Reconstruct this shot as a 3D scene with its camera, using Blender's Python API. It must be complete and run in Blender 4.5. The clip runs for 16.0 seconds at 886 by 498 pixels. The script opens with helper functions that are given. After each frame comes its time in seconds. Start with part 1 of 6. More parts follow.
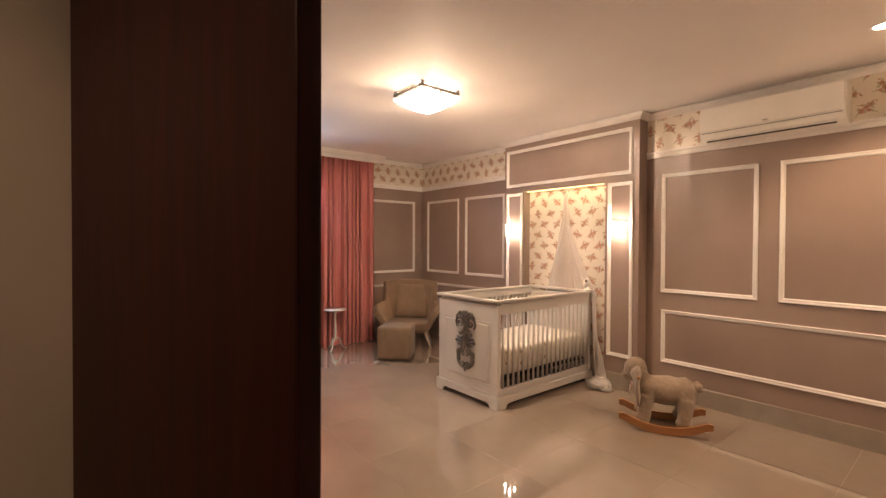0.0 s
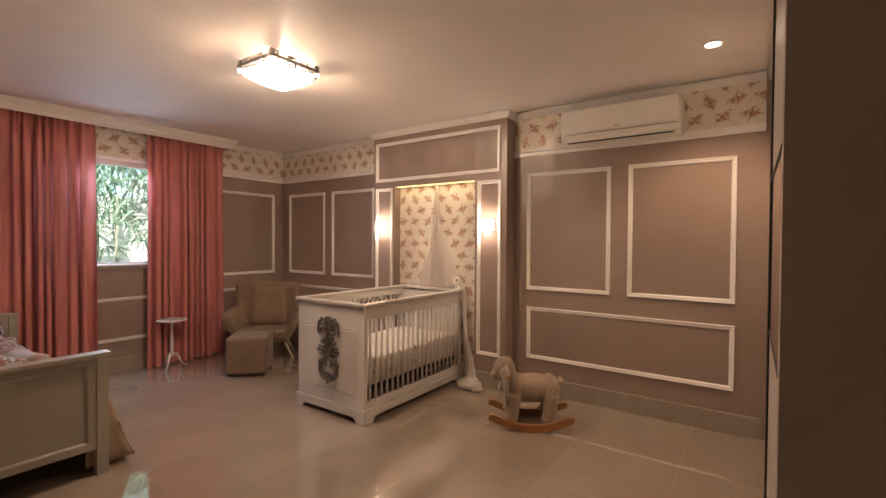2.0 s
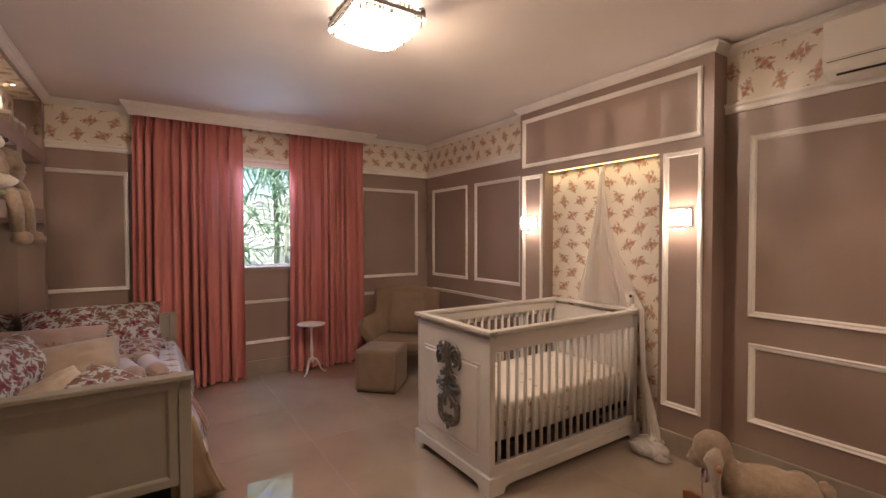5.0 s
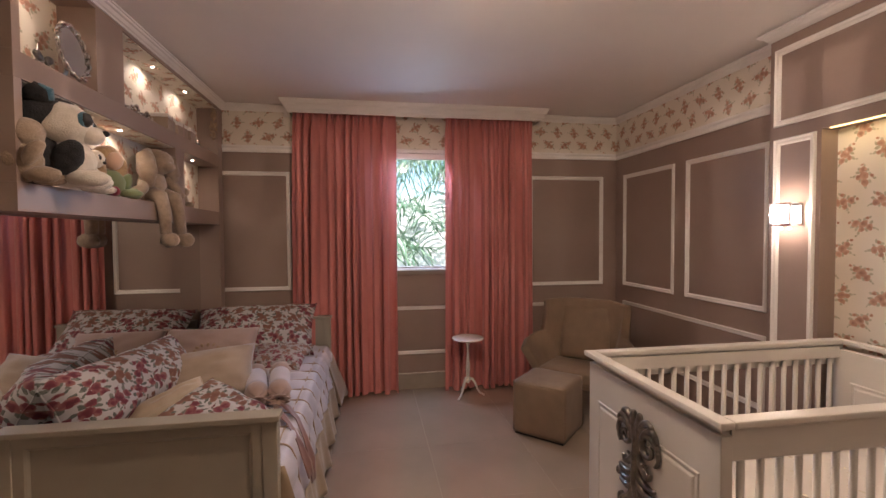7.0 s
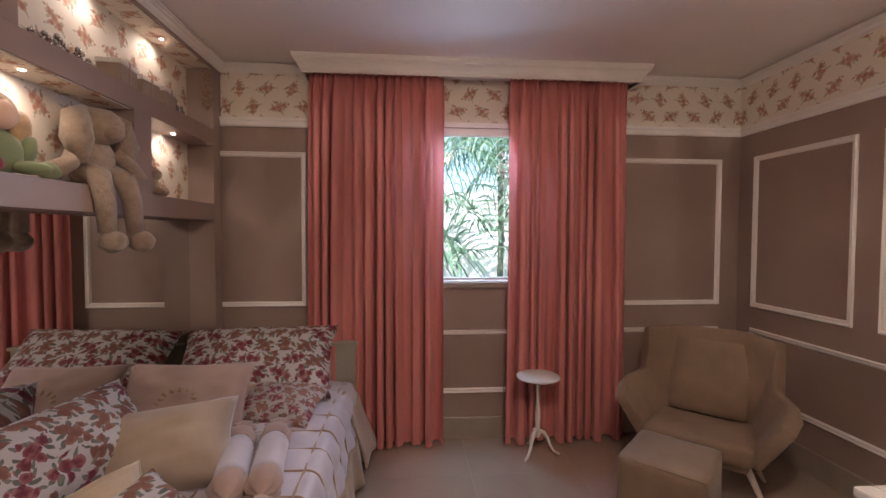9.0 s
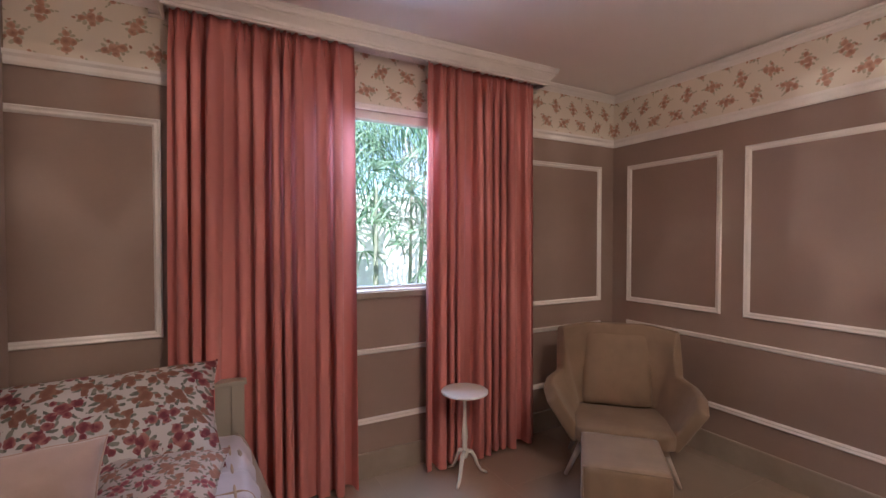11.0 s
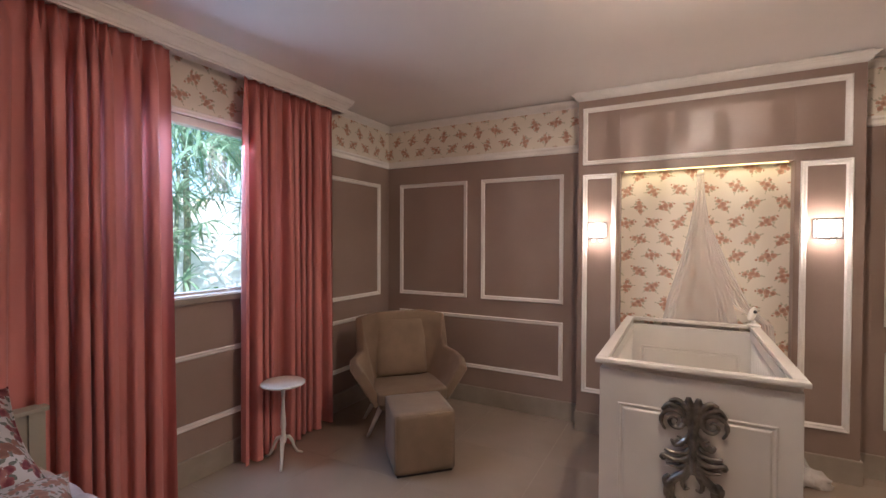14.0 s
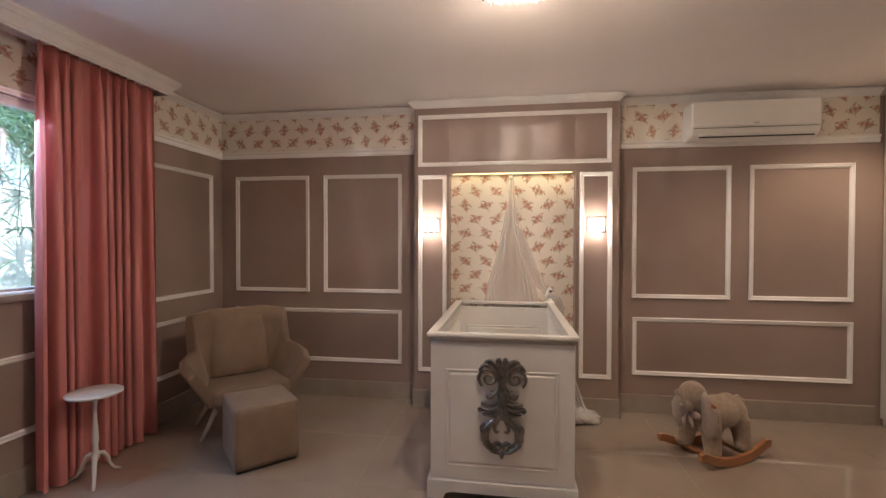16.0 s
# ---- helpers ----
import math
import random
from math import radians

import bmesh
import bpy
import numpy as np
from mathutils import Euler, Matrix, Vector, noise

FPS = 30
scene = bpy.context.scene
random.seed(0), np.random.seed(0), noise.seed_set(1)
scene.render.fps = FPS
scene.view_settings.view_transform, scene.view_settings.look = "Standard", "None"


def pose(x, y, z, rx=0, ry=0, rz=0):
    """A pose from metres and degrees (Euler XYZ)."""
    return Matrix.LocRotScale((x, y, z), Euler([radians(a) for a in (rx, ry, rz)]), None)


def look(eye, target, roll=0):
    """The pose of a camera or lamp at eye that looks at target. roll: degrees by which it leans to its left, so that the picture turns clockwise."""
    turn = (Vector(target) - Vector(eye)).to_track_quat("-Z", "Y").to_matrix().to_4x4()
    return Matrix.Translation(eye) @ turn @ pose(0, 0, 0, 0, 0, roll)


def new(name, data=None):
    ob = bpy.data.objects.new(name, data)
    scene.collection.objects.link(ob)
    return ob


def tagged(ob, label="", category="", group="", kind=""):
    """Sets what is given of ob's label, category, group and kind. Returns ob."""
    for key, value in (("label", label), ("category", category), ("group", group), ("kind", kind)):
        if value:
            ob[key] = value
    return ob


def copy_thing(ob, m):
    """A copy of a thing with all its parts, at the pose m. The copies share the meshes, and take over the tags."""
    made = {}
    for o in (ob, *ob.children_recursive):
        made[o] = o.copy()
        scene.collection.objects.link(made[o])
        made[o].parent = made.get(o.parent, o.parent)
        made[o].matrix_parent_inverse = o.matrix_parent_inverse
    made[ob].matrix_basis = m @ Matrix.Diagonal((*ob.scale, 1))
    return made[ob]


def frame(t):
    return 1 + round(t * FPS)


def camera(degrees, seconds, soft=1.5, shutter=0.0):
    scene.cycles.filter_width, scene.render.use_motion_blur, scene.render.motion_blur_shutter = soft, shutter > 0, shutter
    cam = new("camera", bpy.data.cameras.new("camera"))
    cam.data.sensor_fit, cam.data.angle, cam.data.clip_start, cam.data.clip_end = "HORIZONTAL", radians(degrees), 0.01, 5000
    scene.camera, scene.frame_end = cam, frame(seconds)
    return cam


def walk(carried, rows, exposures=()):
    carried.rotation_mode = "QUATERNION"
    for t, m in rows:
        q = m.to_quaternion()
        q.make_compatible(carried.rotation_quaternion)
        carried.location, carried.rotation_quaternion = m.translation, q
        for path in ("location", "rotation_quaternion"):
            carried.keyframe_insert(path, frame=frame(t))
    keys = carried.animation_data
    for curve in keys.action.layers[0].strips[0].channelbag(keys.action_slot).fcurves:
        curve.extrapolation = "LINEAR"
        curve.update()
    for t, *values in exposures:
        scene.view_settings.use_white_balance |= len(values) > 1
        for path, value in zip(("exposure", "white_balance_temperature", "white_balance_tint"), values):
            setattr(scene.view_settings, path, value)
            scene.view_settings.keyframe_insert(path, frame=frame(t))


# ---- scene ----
cam = camera(89.8, 16.0)
PATH = [
    (0, (0.365, 0.904, 1.427), (1.627, 2.456, 1.399), 0.3),
    (0.5, (0.404, 0.900, 1.442), (1.826, 2.304, 1.417), 0.1),
    (1, (0.445, 0.926, 1.432), (1.980, 2.196, 1.408), 0.4),
    (1.5, (0.533, 0.991, 1.432), (2.158, 2.153, 1.403), 0.3),
    (2, (0.642, 1.081, 1.428), (2.281, 2.221, 1.394), 0.4),
    (2.5, (0.803, 1.155, 1.424), (2.447, 2.294, 1.389), 0.2),
    (3, (0.978, 1.226, 1.414), (2.622, 2.362, 1.377), 0.2),
    (3.5, (1.156, 1.296, 1.429), (2.737, 2.527, 1.385), 0.1),
    (4, (1.292, 1.390, 1.447), (2.713, 2.792, 1.394), -0.1),
    (4.5, (1.418, 1.509, 1.463), (2.688, 3.056, 1.411), -0.1),
    (5, (1.524, 1.614, 1.465), (2.628, 3.283, 1.412), -0.1),
    (5.2, (1.568, 1.640, 1.461), (2.577, 3.366, 1.413), 0),
    (7.3, (2.115, 2.574, 1.493), (2.373, 4.556, 1.429), -0.3),
    (7.5, (2.109, 2.695, 1.495), (2.333, 4.686, 1.433), -0.2),
    (8, (2.157, 2.924, 1.511), (2.295, 4.916, 1.439), 0),
    (8.2, (2.175, 3.021, 1.521), (2.301, 5.015, 1.447), -0.1),
    (10.3, (1.743, 3.911, 1.469), (2.292, 5.834, 1.423), 0.3),
    (10.5, (1.691, 3.939, 1.472), (2.357, 5.822, 1.421), 0.1),
    (11, (1.548, 4.024, 1.476), (2.508, 5.794, 1.431), 0),
    (11.5, (1.419, 3.989, 1.490), (2.606, 5.593, 1.457), -0.1),
    (12, (1.278, 3.976, 1.495), (2.690, 5.386, 1.460), 0),
    (12.5, (1.167, 3.980, 1.505), (2.719, 5.243, 1.471), 0),
    (13, (1.079, 3.943, 1.508), (2.710, 5.103, 1.472), -0.1),
    (13.5, (0.941, 3.957, 1.504), (2.616, 5.039, 1.475), 0.2),
    (14, (0.830, 3.977, 1.503), (2.590, 4.923, 1.468), 0.2),
    (14.5, (0.771, 3.946, 1.494), (2.604, 4.749, 1.459), 0.1),
    (15, (0.712, 3.910, 1.477), (2.594, 4.580, 1.443), 0.2),
    (15.5, (0.663, 3.896, 1.466), (2.597, 4.400, 1.434), 0.1),
    (16, (0.632, 3.893, 1.448), (2.610, 4.183, 1.416), 0.1),
]
LIGHT = [(0, 2.1, 6650, 14), (1, 1.86, 6600, 14), (2, 1.58, 6500, 14), (5, 1.45, 6200, 14), (8, 1.38, 5850, 15), (10.5, 1.66, 5600, 15), (12.3, 1.66, 5550, 14), (13.5, 1.52, 5500, 12), (16, 1.5, 5550, 8)]
walk(cam, [(t, look(eye, target, roll)) for t, eye, target, roll in PATH], LIGHT)


# ---- world and large lights ----
def sky():
    w = bpy.data.worlds.new("sky")
    scene.world = w
    w.use_nodes = True
    nt = w.node_tree
    tex = nt.nodes.new("ShaderNodeTexSky")
    tex.sky_type, tex.sun_disc = "NISHITA", False
    tex.sun_elevation, tex.sun_rotation = radians(56), radians(209)
    bg = nt.nodes["Background"]
    bg.inputs["Strength"].default_value = 0.15
    nt.links.new(tex.outputs[0], bg.inputs[0])


sky()


def lamp(name, kind, m, watts, colour, size=0.05, **more):
    d = bpy.data.lights.new(name, kind)
    d.energy, d.color = watts, colour
    if kind == "AREA":
        d.shape, d.size, d.size_y = "RECTANGLE", size, more.get("size_y", size)
    elif kind != "SUN":
        d.shadow_soft_size = size
    if kind == "SPOT":
        d.spot_size, d.spot_blend = radians(more.get("cone", 70)), 0.6
    ob = new(name, d)
    ob.matrix_world = m
    return ob


WARM = (1.0, 0.70, 0.45)
sun = lamp("sun", "SUN", look((0, 0, 9), (0.9, 1.6, 6.2)), 5.0, (1.0, 0.95, 0.88))
sun.data.angle = radians(0.6)
lamp("window_light", "AREA", look((2.57, 6.74, 2.02), (2.10, 5.14, 0.55)), 6.6, (0.58, 0.76, 1.0), 0.60, size_y=0.36)
for dx, dy in ((-0.06, -0.03), (0.06, 0.03)):
    lamp("chandelier_light", "POINT", pose(2.56 + dx, 3.83 + dy, 2.505), 9.2, WARM, 0.03)
lamp("chandelier_bulb", "POINT", pose(2.56, 3.83, 2.638), 18, (1.0, 0.80, 0.60), 0.003)
for y in (3.18, 4.553):
    lamp("sconce_light", "POINT", pose(4.388, y, 1.59), 2.9, (1.0, 0.76, 0.56), 0.03)
lamp("strip_light", "AREA", look((4.47, 3.868, 2.03), (4.49, 3.868, 1.0)), 0.45, (1.0, 0.76, 0.38), 1.0, size_y=0.03)
lamp("downlight", "SPOT", look((3.89, 1.30, 2.655), (3.89, 1.30, 0)), 24, WARM, 0.04, cone=125)
# assumed hall light, out of view; added to light the entrance wall
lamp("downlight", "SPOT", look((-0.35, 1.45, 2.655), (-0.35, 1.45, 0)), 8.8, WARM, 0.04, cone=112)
for y, z in ((4.48, 2.576), (5.56, 2.576), (6.07, 2.576), (4.62, 2.076), (5.155, 2.076), (6.18, 2.076)):
    lamp("shelf_spot", "SPOT", look((0.715, y, z), (0.60, y, 2.2 if z > 2.3 else 1.7)), 1.15, (1.0, 0.78, 0.57), 0.018, cone=150)


# ---- materials ----
class Mat:
    """A small builder of node materials."""

    def __init__(self, name, rough=0.5, metal=0.0):
        self.m = bpy.data.materials.new(name)
        self.m.use_nodes = True
        self.t = self.m.node_tree
        self.b = self.t.nodes["Principled BSDF"]
        self.set("Roughness", rough).set("Metallic", metal)

    def set(self, k, v):
        self.b.inputs[k].default_value = v
        return self

    def node(self, kind, **ins):
        n = self.t.nodes.new(kind)
        for k, v in ins.items():
            self.link(v, n.inputs[int(k[1:])] if k[0] == "i" and k[1:].isdigit() else n.inputs[k.replace("_", " ")])
        return n

    def link(self, v, sock):
        if isinstance(v, bpy.types.NodeSocket):
            self.t.links.new(v, sock)
        else:
            sock.default_value = v

    def coord(self, which="Object"):
        return self.t.nodes.new("ShaderNodeTexCoord").outputs[which]

    def noise(self, scale, detail=4.0, vec=None, rough=0.55):
        n = self.node("ShaderNodeTexNoise", Scale=scale, Detail=detail, Roughness=rough)
        self.link(vec or self.coord(), n.inputs["Vector"])
        return n.outputs["Fac"]

    def ramp(self, fac, stops):
        n = self.t.nodes.new("ShaderNodeValToRGB")
        e = n.color_ramp.elements
        e[0].position, e[0].color = stops[0][0], (*stops[0][1], 1)
        e[1].position, e[1].color = stops[-1][0], (*stops[-1][1], 1)
        for p, c in stops[1:-1]:
            x = e.new(p)
            x.color = (*c, 1)
        self.link(fac, n.inputs[0])
        return n.outputs[0]

    def math(self, op, a, b=0.0):
        n = self.t.nodes.new("ShaderNodeMath")
        n.operation = op
        self.link(a, n.inputs[0])
        self.link(b, n.inputs[1])
        return n.outputs[0]

    def mix(self, fac, a, b):
        n = self.t.nodes.new("ShaderNodeMix")
        n.data_type = "RGBA"
        self.link(fac, n.inputs[0])
        self.link((*a, 1) if isinstance(a, tuple) else a, n.inputs[6])
        self.link((*b, 1) if isinstance(b, tuple) else b, n.inputs[7])
        return n.outputs[2]

    def base(self, c):
        self.link((*c, 1) if isinstance(c, tuple) else c, self.b.inputs["Base Color"])
        return self

    def bump(self, height, strength=0.2, distance=0.005):
        n = self.node("ShaderNodeBump", Strength=strength, Distance=distance, Height=height)
        self.t.links.new(n.outputs[0], self.b.inputs["Normal"])
        return self


def plain(name, c, rough=0.5, metal=0.0, vary=0.08, scale=6.0, bump=0.1, fine=120.0):
    k = Mat(name, rough, metal)
    lo, hi = tuple(x * (1 - vary) for x in c), tuple(min(1, x * (1 + vary)) for x in c)
    k.base(k.ramp(k.noise(scale), [(0.3, lo), (0.7, hi)]))
    if bump:
        k.bump(k.noise(fine, 3), bump, 0.002)
    return k.m


def floral(name, ground, tints, leaf, scale, size=0.34, rough=0.7, flat=True, dense=0.62, warp=0.35, petals=4.4, leaves=4.8, fill=0.56, core=0.58, curls=0.85):
    """Printed sprigs of roses and leaves: clusters of petals round scattered centres."""
    k = Mat(name, rough)
    vec = k.coord()
    if flat:
        s = k.node("ShaderNodeSeparateXYZ", i0=vec)
        c = k.node("ShaderNodeCombineXYZ", i0=k.math("ADD", s.outputs[0], s.outputs[1]), i1=s.outputs[2])
        vec = c.outputs[0]
    nz = k.node("ShaderNodeTexNoise", Scale=scale * 2.6, Detail=2.0)
    k.link(vec, nz.inputs["Vector"])
    off = k.node("ShaderNodeVectorMath", i0=nz.outputs["Color"], i1=(0.5, 0.5, 0.5))
    off.operation = "SUBTRACT"
    sc = k.node("ShaderNodeVectorMath", i0=off.outputs[0])
    sc.operation = "SCALE"
    sc.inputs["Scale"].default_value = warp / scale
    ad = k.node("ShaderNodeVectorMath", i0=vec, i1=sc.outputs[0])
    ad.operation = "ADD"
    big = k.node("ShaderNodeTexVoronoi", Scale=scale, Randomness=0.42, Vector=ad.outputs[0])
    petal = k.node("ShaderNodeTexVoronoi", Scale=scale * petals, Randomness=0.9, Vector=vec)
    leafv = k.node("ShaderNodeTexVoronoi", Scale=scale * leaves, Randomness=1.0, Vector=vec)
    rnd = k.node("ShaderNodeSeparateColor", i0=big.outputs["Color"])
    prn = k.node("ShaderNodeSeparateColor", i0=petal.outputs["Color"])
    pick = k.math("ADD", k.math("MULTIPLY", rnd.outputs[0], 0.75), k.math("MULTIPLY", prn.outputs[0], 0.25))
    tint = k.ramp(pick, [(i / max(1, len(tints) - 1), t) for i, t in enumerate(tints)])
    shade = k.mix(k.math("MULTIPLY", petal.outputs["Distance"], 1.1), tuple(x * 0.75 for x in tints[0]), tint)
    curl = k.node("ShaderNodeTexVoronoi", Scale=scale * petals * 2.4, Randomness=1.0, Vector=vec)
    shade = k.mix(k.math("MULTIPLY", curl.outputs["Distance"], curls), shade, tuple(x * 0.45 for x in tints[0]))
    lrn = k.node("ShaderNodeSeparateColor", i0=leafv.outputs["Color"])
    leaf = k.mix(lrn.outputs[1], tuple(x * 0.8 for x in leaf), tuple(min(1, x * 1.5) for x in leaf))
    rag = k.math("MULTIPLY", k.math("SUBTRACT", k.noise(scale * 13, 2, vec), 0.5), 0.45)
    inner = k.math("LESS_THAN", big.outputs["Distance"], size * core)
    outer = k.math("LESS_THAN", big.outputs["Distance"], size)
    pm = k.math("MULTIPLY", inner, k.math("LESS_THAN", k.math("ADD", petal.outputs["Distance"], rag), dense))
    lm = k.math("MULTIPLY", outer, k.math("LESS_THAN", k.math("SUBTRACT", leafv.outputs["Distance"], rag), dense * fill))
    base = k.ramp(k.noise(3.0), [(0.3, tuple(x * 0.95 for x in ground)), (0.7, ground)])
    k.base(k.mix(pm, k.mix(lm, base, leaf), shade))
    k.bump(k.noise(160, 2), 0.08, 0.001)
    return k.m


def wall_paint():
    k = Mat("taupe_wall_paint", 0.4)
    broad = k.ramp(k.noise(1.6, 5), [(0.3, (0.285, 0.207, 0.172)), (0.7, (0.335, 0.245, 0.204))])
    k.base(k.mix(k.math("MULTIPLY", k.noise(55, 3), 0.22), broad, (0.25, 0.18, 0.15)))
    k.link(k.math("ADD", k.math("MULTIPLY", k.noise(4, 4), 0.16), 0.32), k.b.inputs["Roughness"])
    k.bump(k.math("ADD", k.noise(240, 2), k.math("MULTIPLY", k.noise(30, 3), 0.6)), 0.10, 0.002)
    return k.m


M_WALL = wall_paint()
M_ENTRY = plain("beige_wall_paint", (0.50, 0.43, 0.35), 0.6, vary=0.05, scale=2.0, bump=0.06)
M_WHITE = plain("white_moulding_paint", (0.80, 0.76, 0.72), 0.35, vary=0.04, bump=0.04)
M_CEIL = plain("ceiling_paint", (0.85, 0.79, 0.75), 0.7, vary=0.03, scale=1.2, bump=0.08)
M_BASE = plain("stone_skirting", (0.31, 0.26, 0.21), 0.3, vary=0.08, scale=9, bump=0.03)
def sprig(name, ground, rose, rose2, leaf, leaf2, P, Q, size, proj="wall", rough=0.6, spread=1.0, accent=None, bloom_size=1.0, slim=1.0, rag=0.17):
    """Printed sprigs of roses on a staggered grid: three blooms, a bud and pointed leaves in each."""
    k = Mat(name, rough)
    sep = k.node("ShaderNodeSeparateXYZ", i0=k.coord())
    if proj == "wall":
        u, v = k.math("ADD", sep.outputs[0], sep.outputs[1]), sep.outputs[2]
    else:
        u, v = sep.outputs[0], sep.outputs[1]
    flat = k.node("ShaderNodeCombineXYZ", i0=u, i1=v).outputs[0]
    for grain, push in ((0.75 / size, 0.30 * size), (2.6 / size, rag * size)):
        nz = k.node("ShaderNodeTexNoise", Scale=grain, Detail=2.0, Vector=flat)
        c = k.node("ShaderNodeSeparateColor", i0=nz.outputs["Color"])
        u = k.math("ADD", u, k.math("MULTIPLY", k.math("SUBTRACT", c.outputs[0], 0.5), push))
        v = k.math("ADD", v, k.math("MULTIPLY", k.math("SUBTRACT", c.outputs[1], 0.5), push))
    vq = k.math("DIVIDE", v, Q)
    row = k.math("FLOOR", vq)
    uq = k.math("ADD", k.math("DIVIDE", u, P), k.math("FRACT", k.math("MULTIPLY", row, 0.5)))
    col = k.math("FLOOR", uq)
    wn = k.t.nodes.new("ShaderNodeTexWhiteNoise")
    wn.noise_dimensions = "2D"
    k.link(k.node("ShaderNodeCombineXYZ", i0=col, i1=row).outputs[0], wn.inputs["Vector"])
    rnd = k.node("ShaderNodeSeparateColor", i0=wn.outputs["Color"]).outputs
    lu = k.math("MULTIPLY", k.math("SUBTRACT", k.math("FRACT", uq), 0.5), P)
    lv = k.math("MULTIPLY", k.math("SUBTRACT", k.math("FRACT", vq), 0.5), Q)
    lu = k.math("MULTIPLY", lu, k.math("SIGN", k.math("SUBTRACT", rnd[0], 0.5)))
    rot = k.node("ShaderNodeVectorRotate", Vector=k.node("ShaderNodeCombineXYZ", i0=k.math("DIVIDE", lu, size), i1=k.math("DIVIDE", lv, size)).outputs[0], Angle=k.math("MULTIPLY", k.math("SUBTRACT", rnd[1], 0.5), 2.6))
    p = rot.outputs[0]

    def nearest(shapes):
        best = None
        for cx, cy, a, b, turn in shapes:
            mp = k.t.nodes.new("ShaderNodeMapping")
            mp.vector_type = "TEXTURE"
            mp.inputs["Location"].default_value = (cx * spread, cy * spread, 0)
            mp.inputs["Rotation"].default_value = (0, 0, radians(turn))
            mp.inputs["Scale"].default_value = (a, b, 1)
            k.link(p, mp.inputs[0])
            ln = k.node("ShaderNodeVectorMath", i0=mp.outputs[0])
            ln.operation = "LENGTH"
            best = ln.outputs["Value"] if best is None else k.math("MINIMUM", best, ln.outputs["Value"])
        return best

    bloom = nearest((cx, cy, a * bloom_size, b * bloom_size, turn) for cx, cy, a, b, turn in ((0.05, 0.02, 0.30, 0.27, 20), (-0.36, 0.26, 0.24, 0.22, 0), (0.40, -0.28, 0.25, 0.23, 60), (-0.16, -0.30, 0.19, 0.17, 0), (0.40, 0.34, 0.14, 0.12, 0), (-0.72, 0.50, 0.11, 0.09, 0)))
    leaves = nearest((cx, cy, a / slim, b * slim, turn) for cx, cy, a, b, turn in ((-0.44, -0.06, 0.17, 0.11, 35), (-0.62, 0.16, 0.14, 0.09, -30), (-0.10, 0.38, 0.15, 0.11, 70), (0.22, 0.34, 0.14, 0.10, 20), (0.60, -0.02, 0.15, 0.10, 15), (0.12, -0.40, 0.15, 0.10, -75), (0.64, -0.46, 0.14, 0.09, -40), (-0.46, 0.50, 0.13, 0.08, 120), (0.62, 0.34, 0.12, 0.08, 40), (-0.42, -0.40, 0.14, 0.09, 60), (0.80, -0.62, 0.09, 0.06, -50), (-0.62, -0.56, 0.09, 0.06, 40)))
    petal = k.node("ShaderNodeTexVoronoi", Scale=6.5 / size * 0.62, Randomness=1.0, Vector=flat)
    prn = k.node("ShaderNodeSeparateColor", i0=petal.outputs["Color"]).outputs
    tone = k.math("ADD", k.math("MULTIPLY", bloom, 0.55), k.math("MULTIPLY", prn[0], 0.45))
    rosec = k.ramp(tone, [(0.15, tuple(x * 0.72 for x in rose)), (0.5, rose), (0.95, rose2)])
    if accent:
        rosec = k.mix(k.math("MULTIPLY", k.math("GREATER_THAN", rnd[2], 0.6), 0.6), rosec, accent)
    leafc = k.mix(prn[1], leaf, leaf2)
    base = k.ramp(k.noise(3.0), [(0.3, tuple(x * 0.96 for x in ground)), (0.7, ground)])
    lm = k.math("LESS_THAN", leaves, 1.0)
    fm = k.math("LESS_THAN", bloom, k.math("ADD", 0.86, k.math("MULTIPLY", prn[2], 0.3)))
    k.base(k.mix(fm, k.mix(k.math("MULTIPLY", lm, 0.9), base, leafc), rosec))
    k.bump(k.noise(160, 2), 0.08, 0.001)
    return k.m


PAPER = ((0.76, 0.69, 0.59), (0.46, 0.25, 0.17), (0.62, 0.40, 0.29), (0.37, 0.34, 0.23), (0.51, 0.48, 0.36), 0.178, 0.122, 0.072)
M_PAPER = sprig("rose_wallpaper", *PAPER)
M_PAPER_TOP = sprig("rose_wallpaper_soffit", *PAPER, proj="flat")


def tile_mat():
    k = Mat("polished_porcelain", 0.05).set("IOR", 1.8).set("Coat Weight", 0.8).set("Coat Roughness", 0.006).set("Coat IOR", 1.75)
    info = k.t.nodes.new("ShaderNodeObjectInfo")
    c = k.ramp(k.noise(2.5, 6), [(0.3, (0.315, 0.25, 0.193)), (0.7, (0.36, 0.288, 0.225))])
    k.base(k.mix(k.math("MULTIPLY", info.outputs["Random"], 0.12), c, (0.35, 0.28, 0.22)))
    k.link(k.math("ADD", k.math("MULTIPLY", k.noise(14, 3), 0.024), 0.008), k.b.inputs["Roughness"])
    return k.m


M_TILE = tile_mat()
M_GROUT = plain("tile_grout", (0.32, 0.26, 0.205), 0.6, bump=0.1)


def wood_mat(name, a, b, rough=0.3, axis=2, scale=9):
    k = Mat(name, rough)
    mp = k.node("ShaderNodeMapping", Vector=k.coord())
    s = [scale, scale, scale]
    s[axis] = scale * 0.06
    mp.inputs["Scale"].default_value = s
    n = k.node("ShaderNodeTexNoise", Scale=4.0, Detail=6.0, Distortion=0.6, Vector=mp.outputs[0])
    k.base(k.ramp(n.outputs["Fac"], [(0.35, a), (0.65, b)]))
    k.bump(n.outputs["Fac"], 0.1, 0.001)
    return k.m


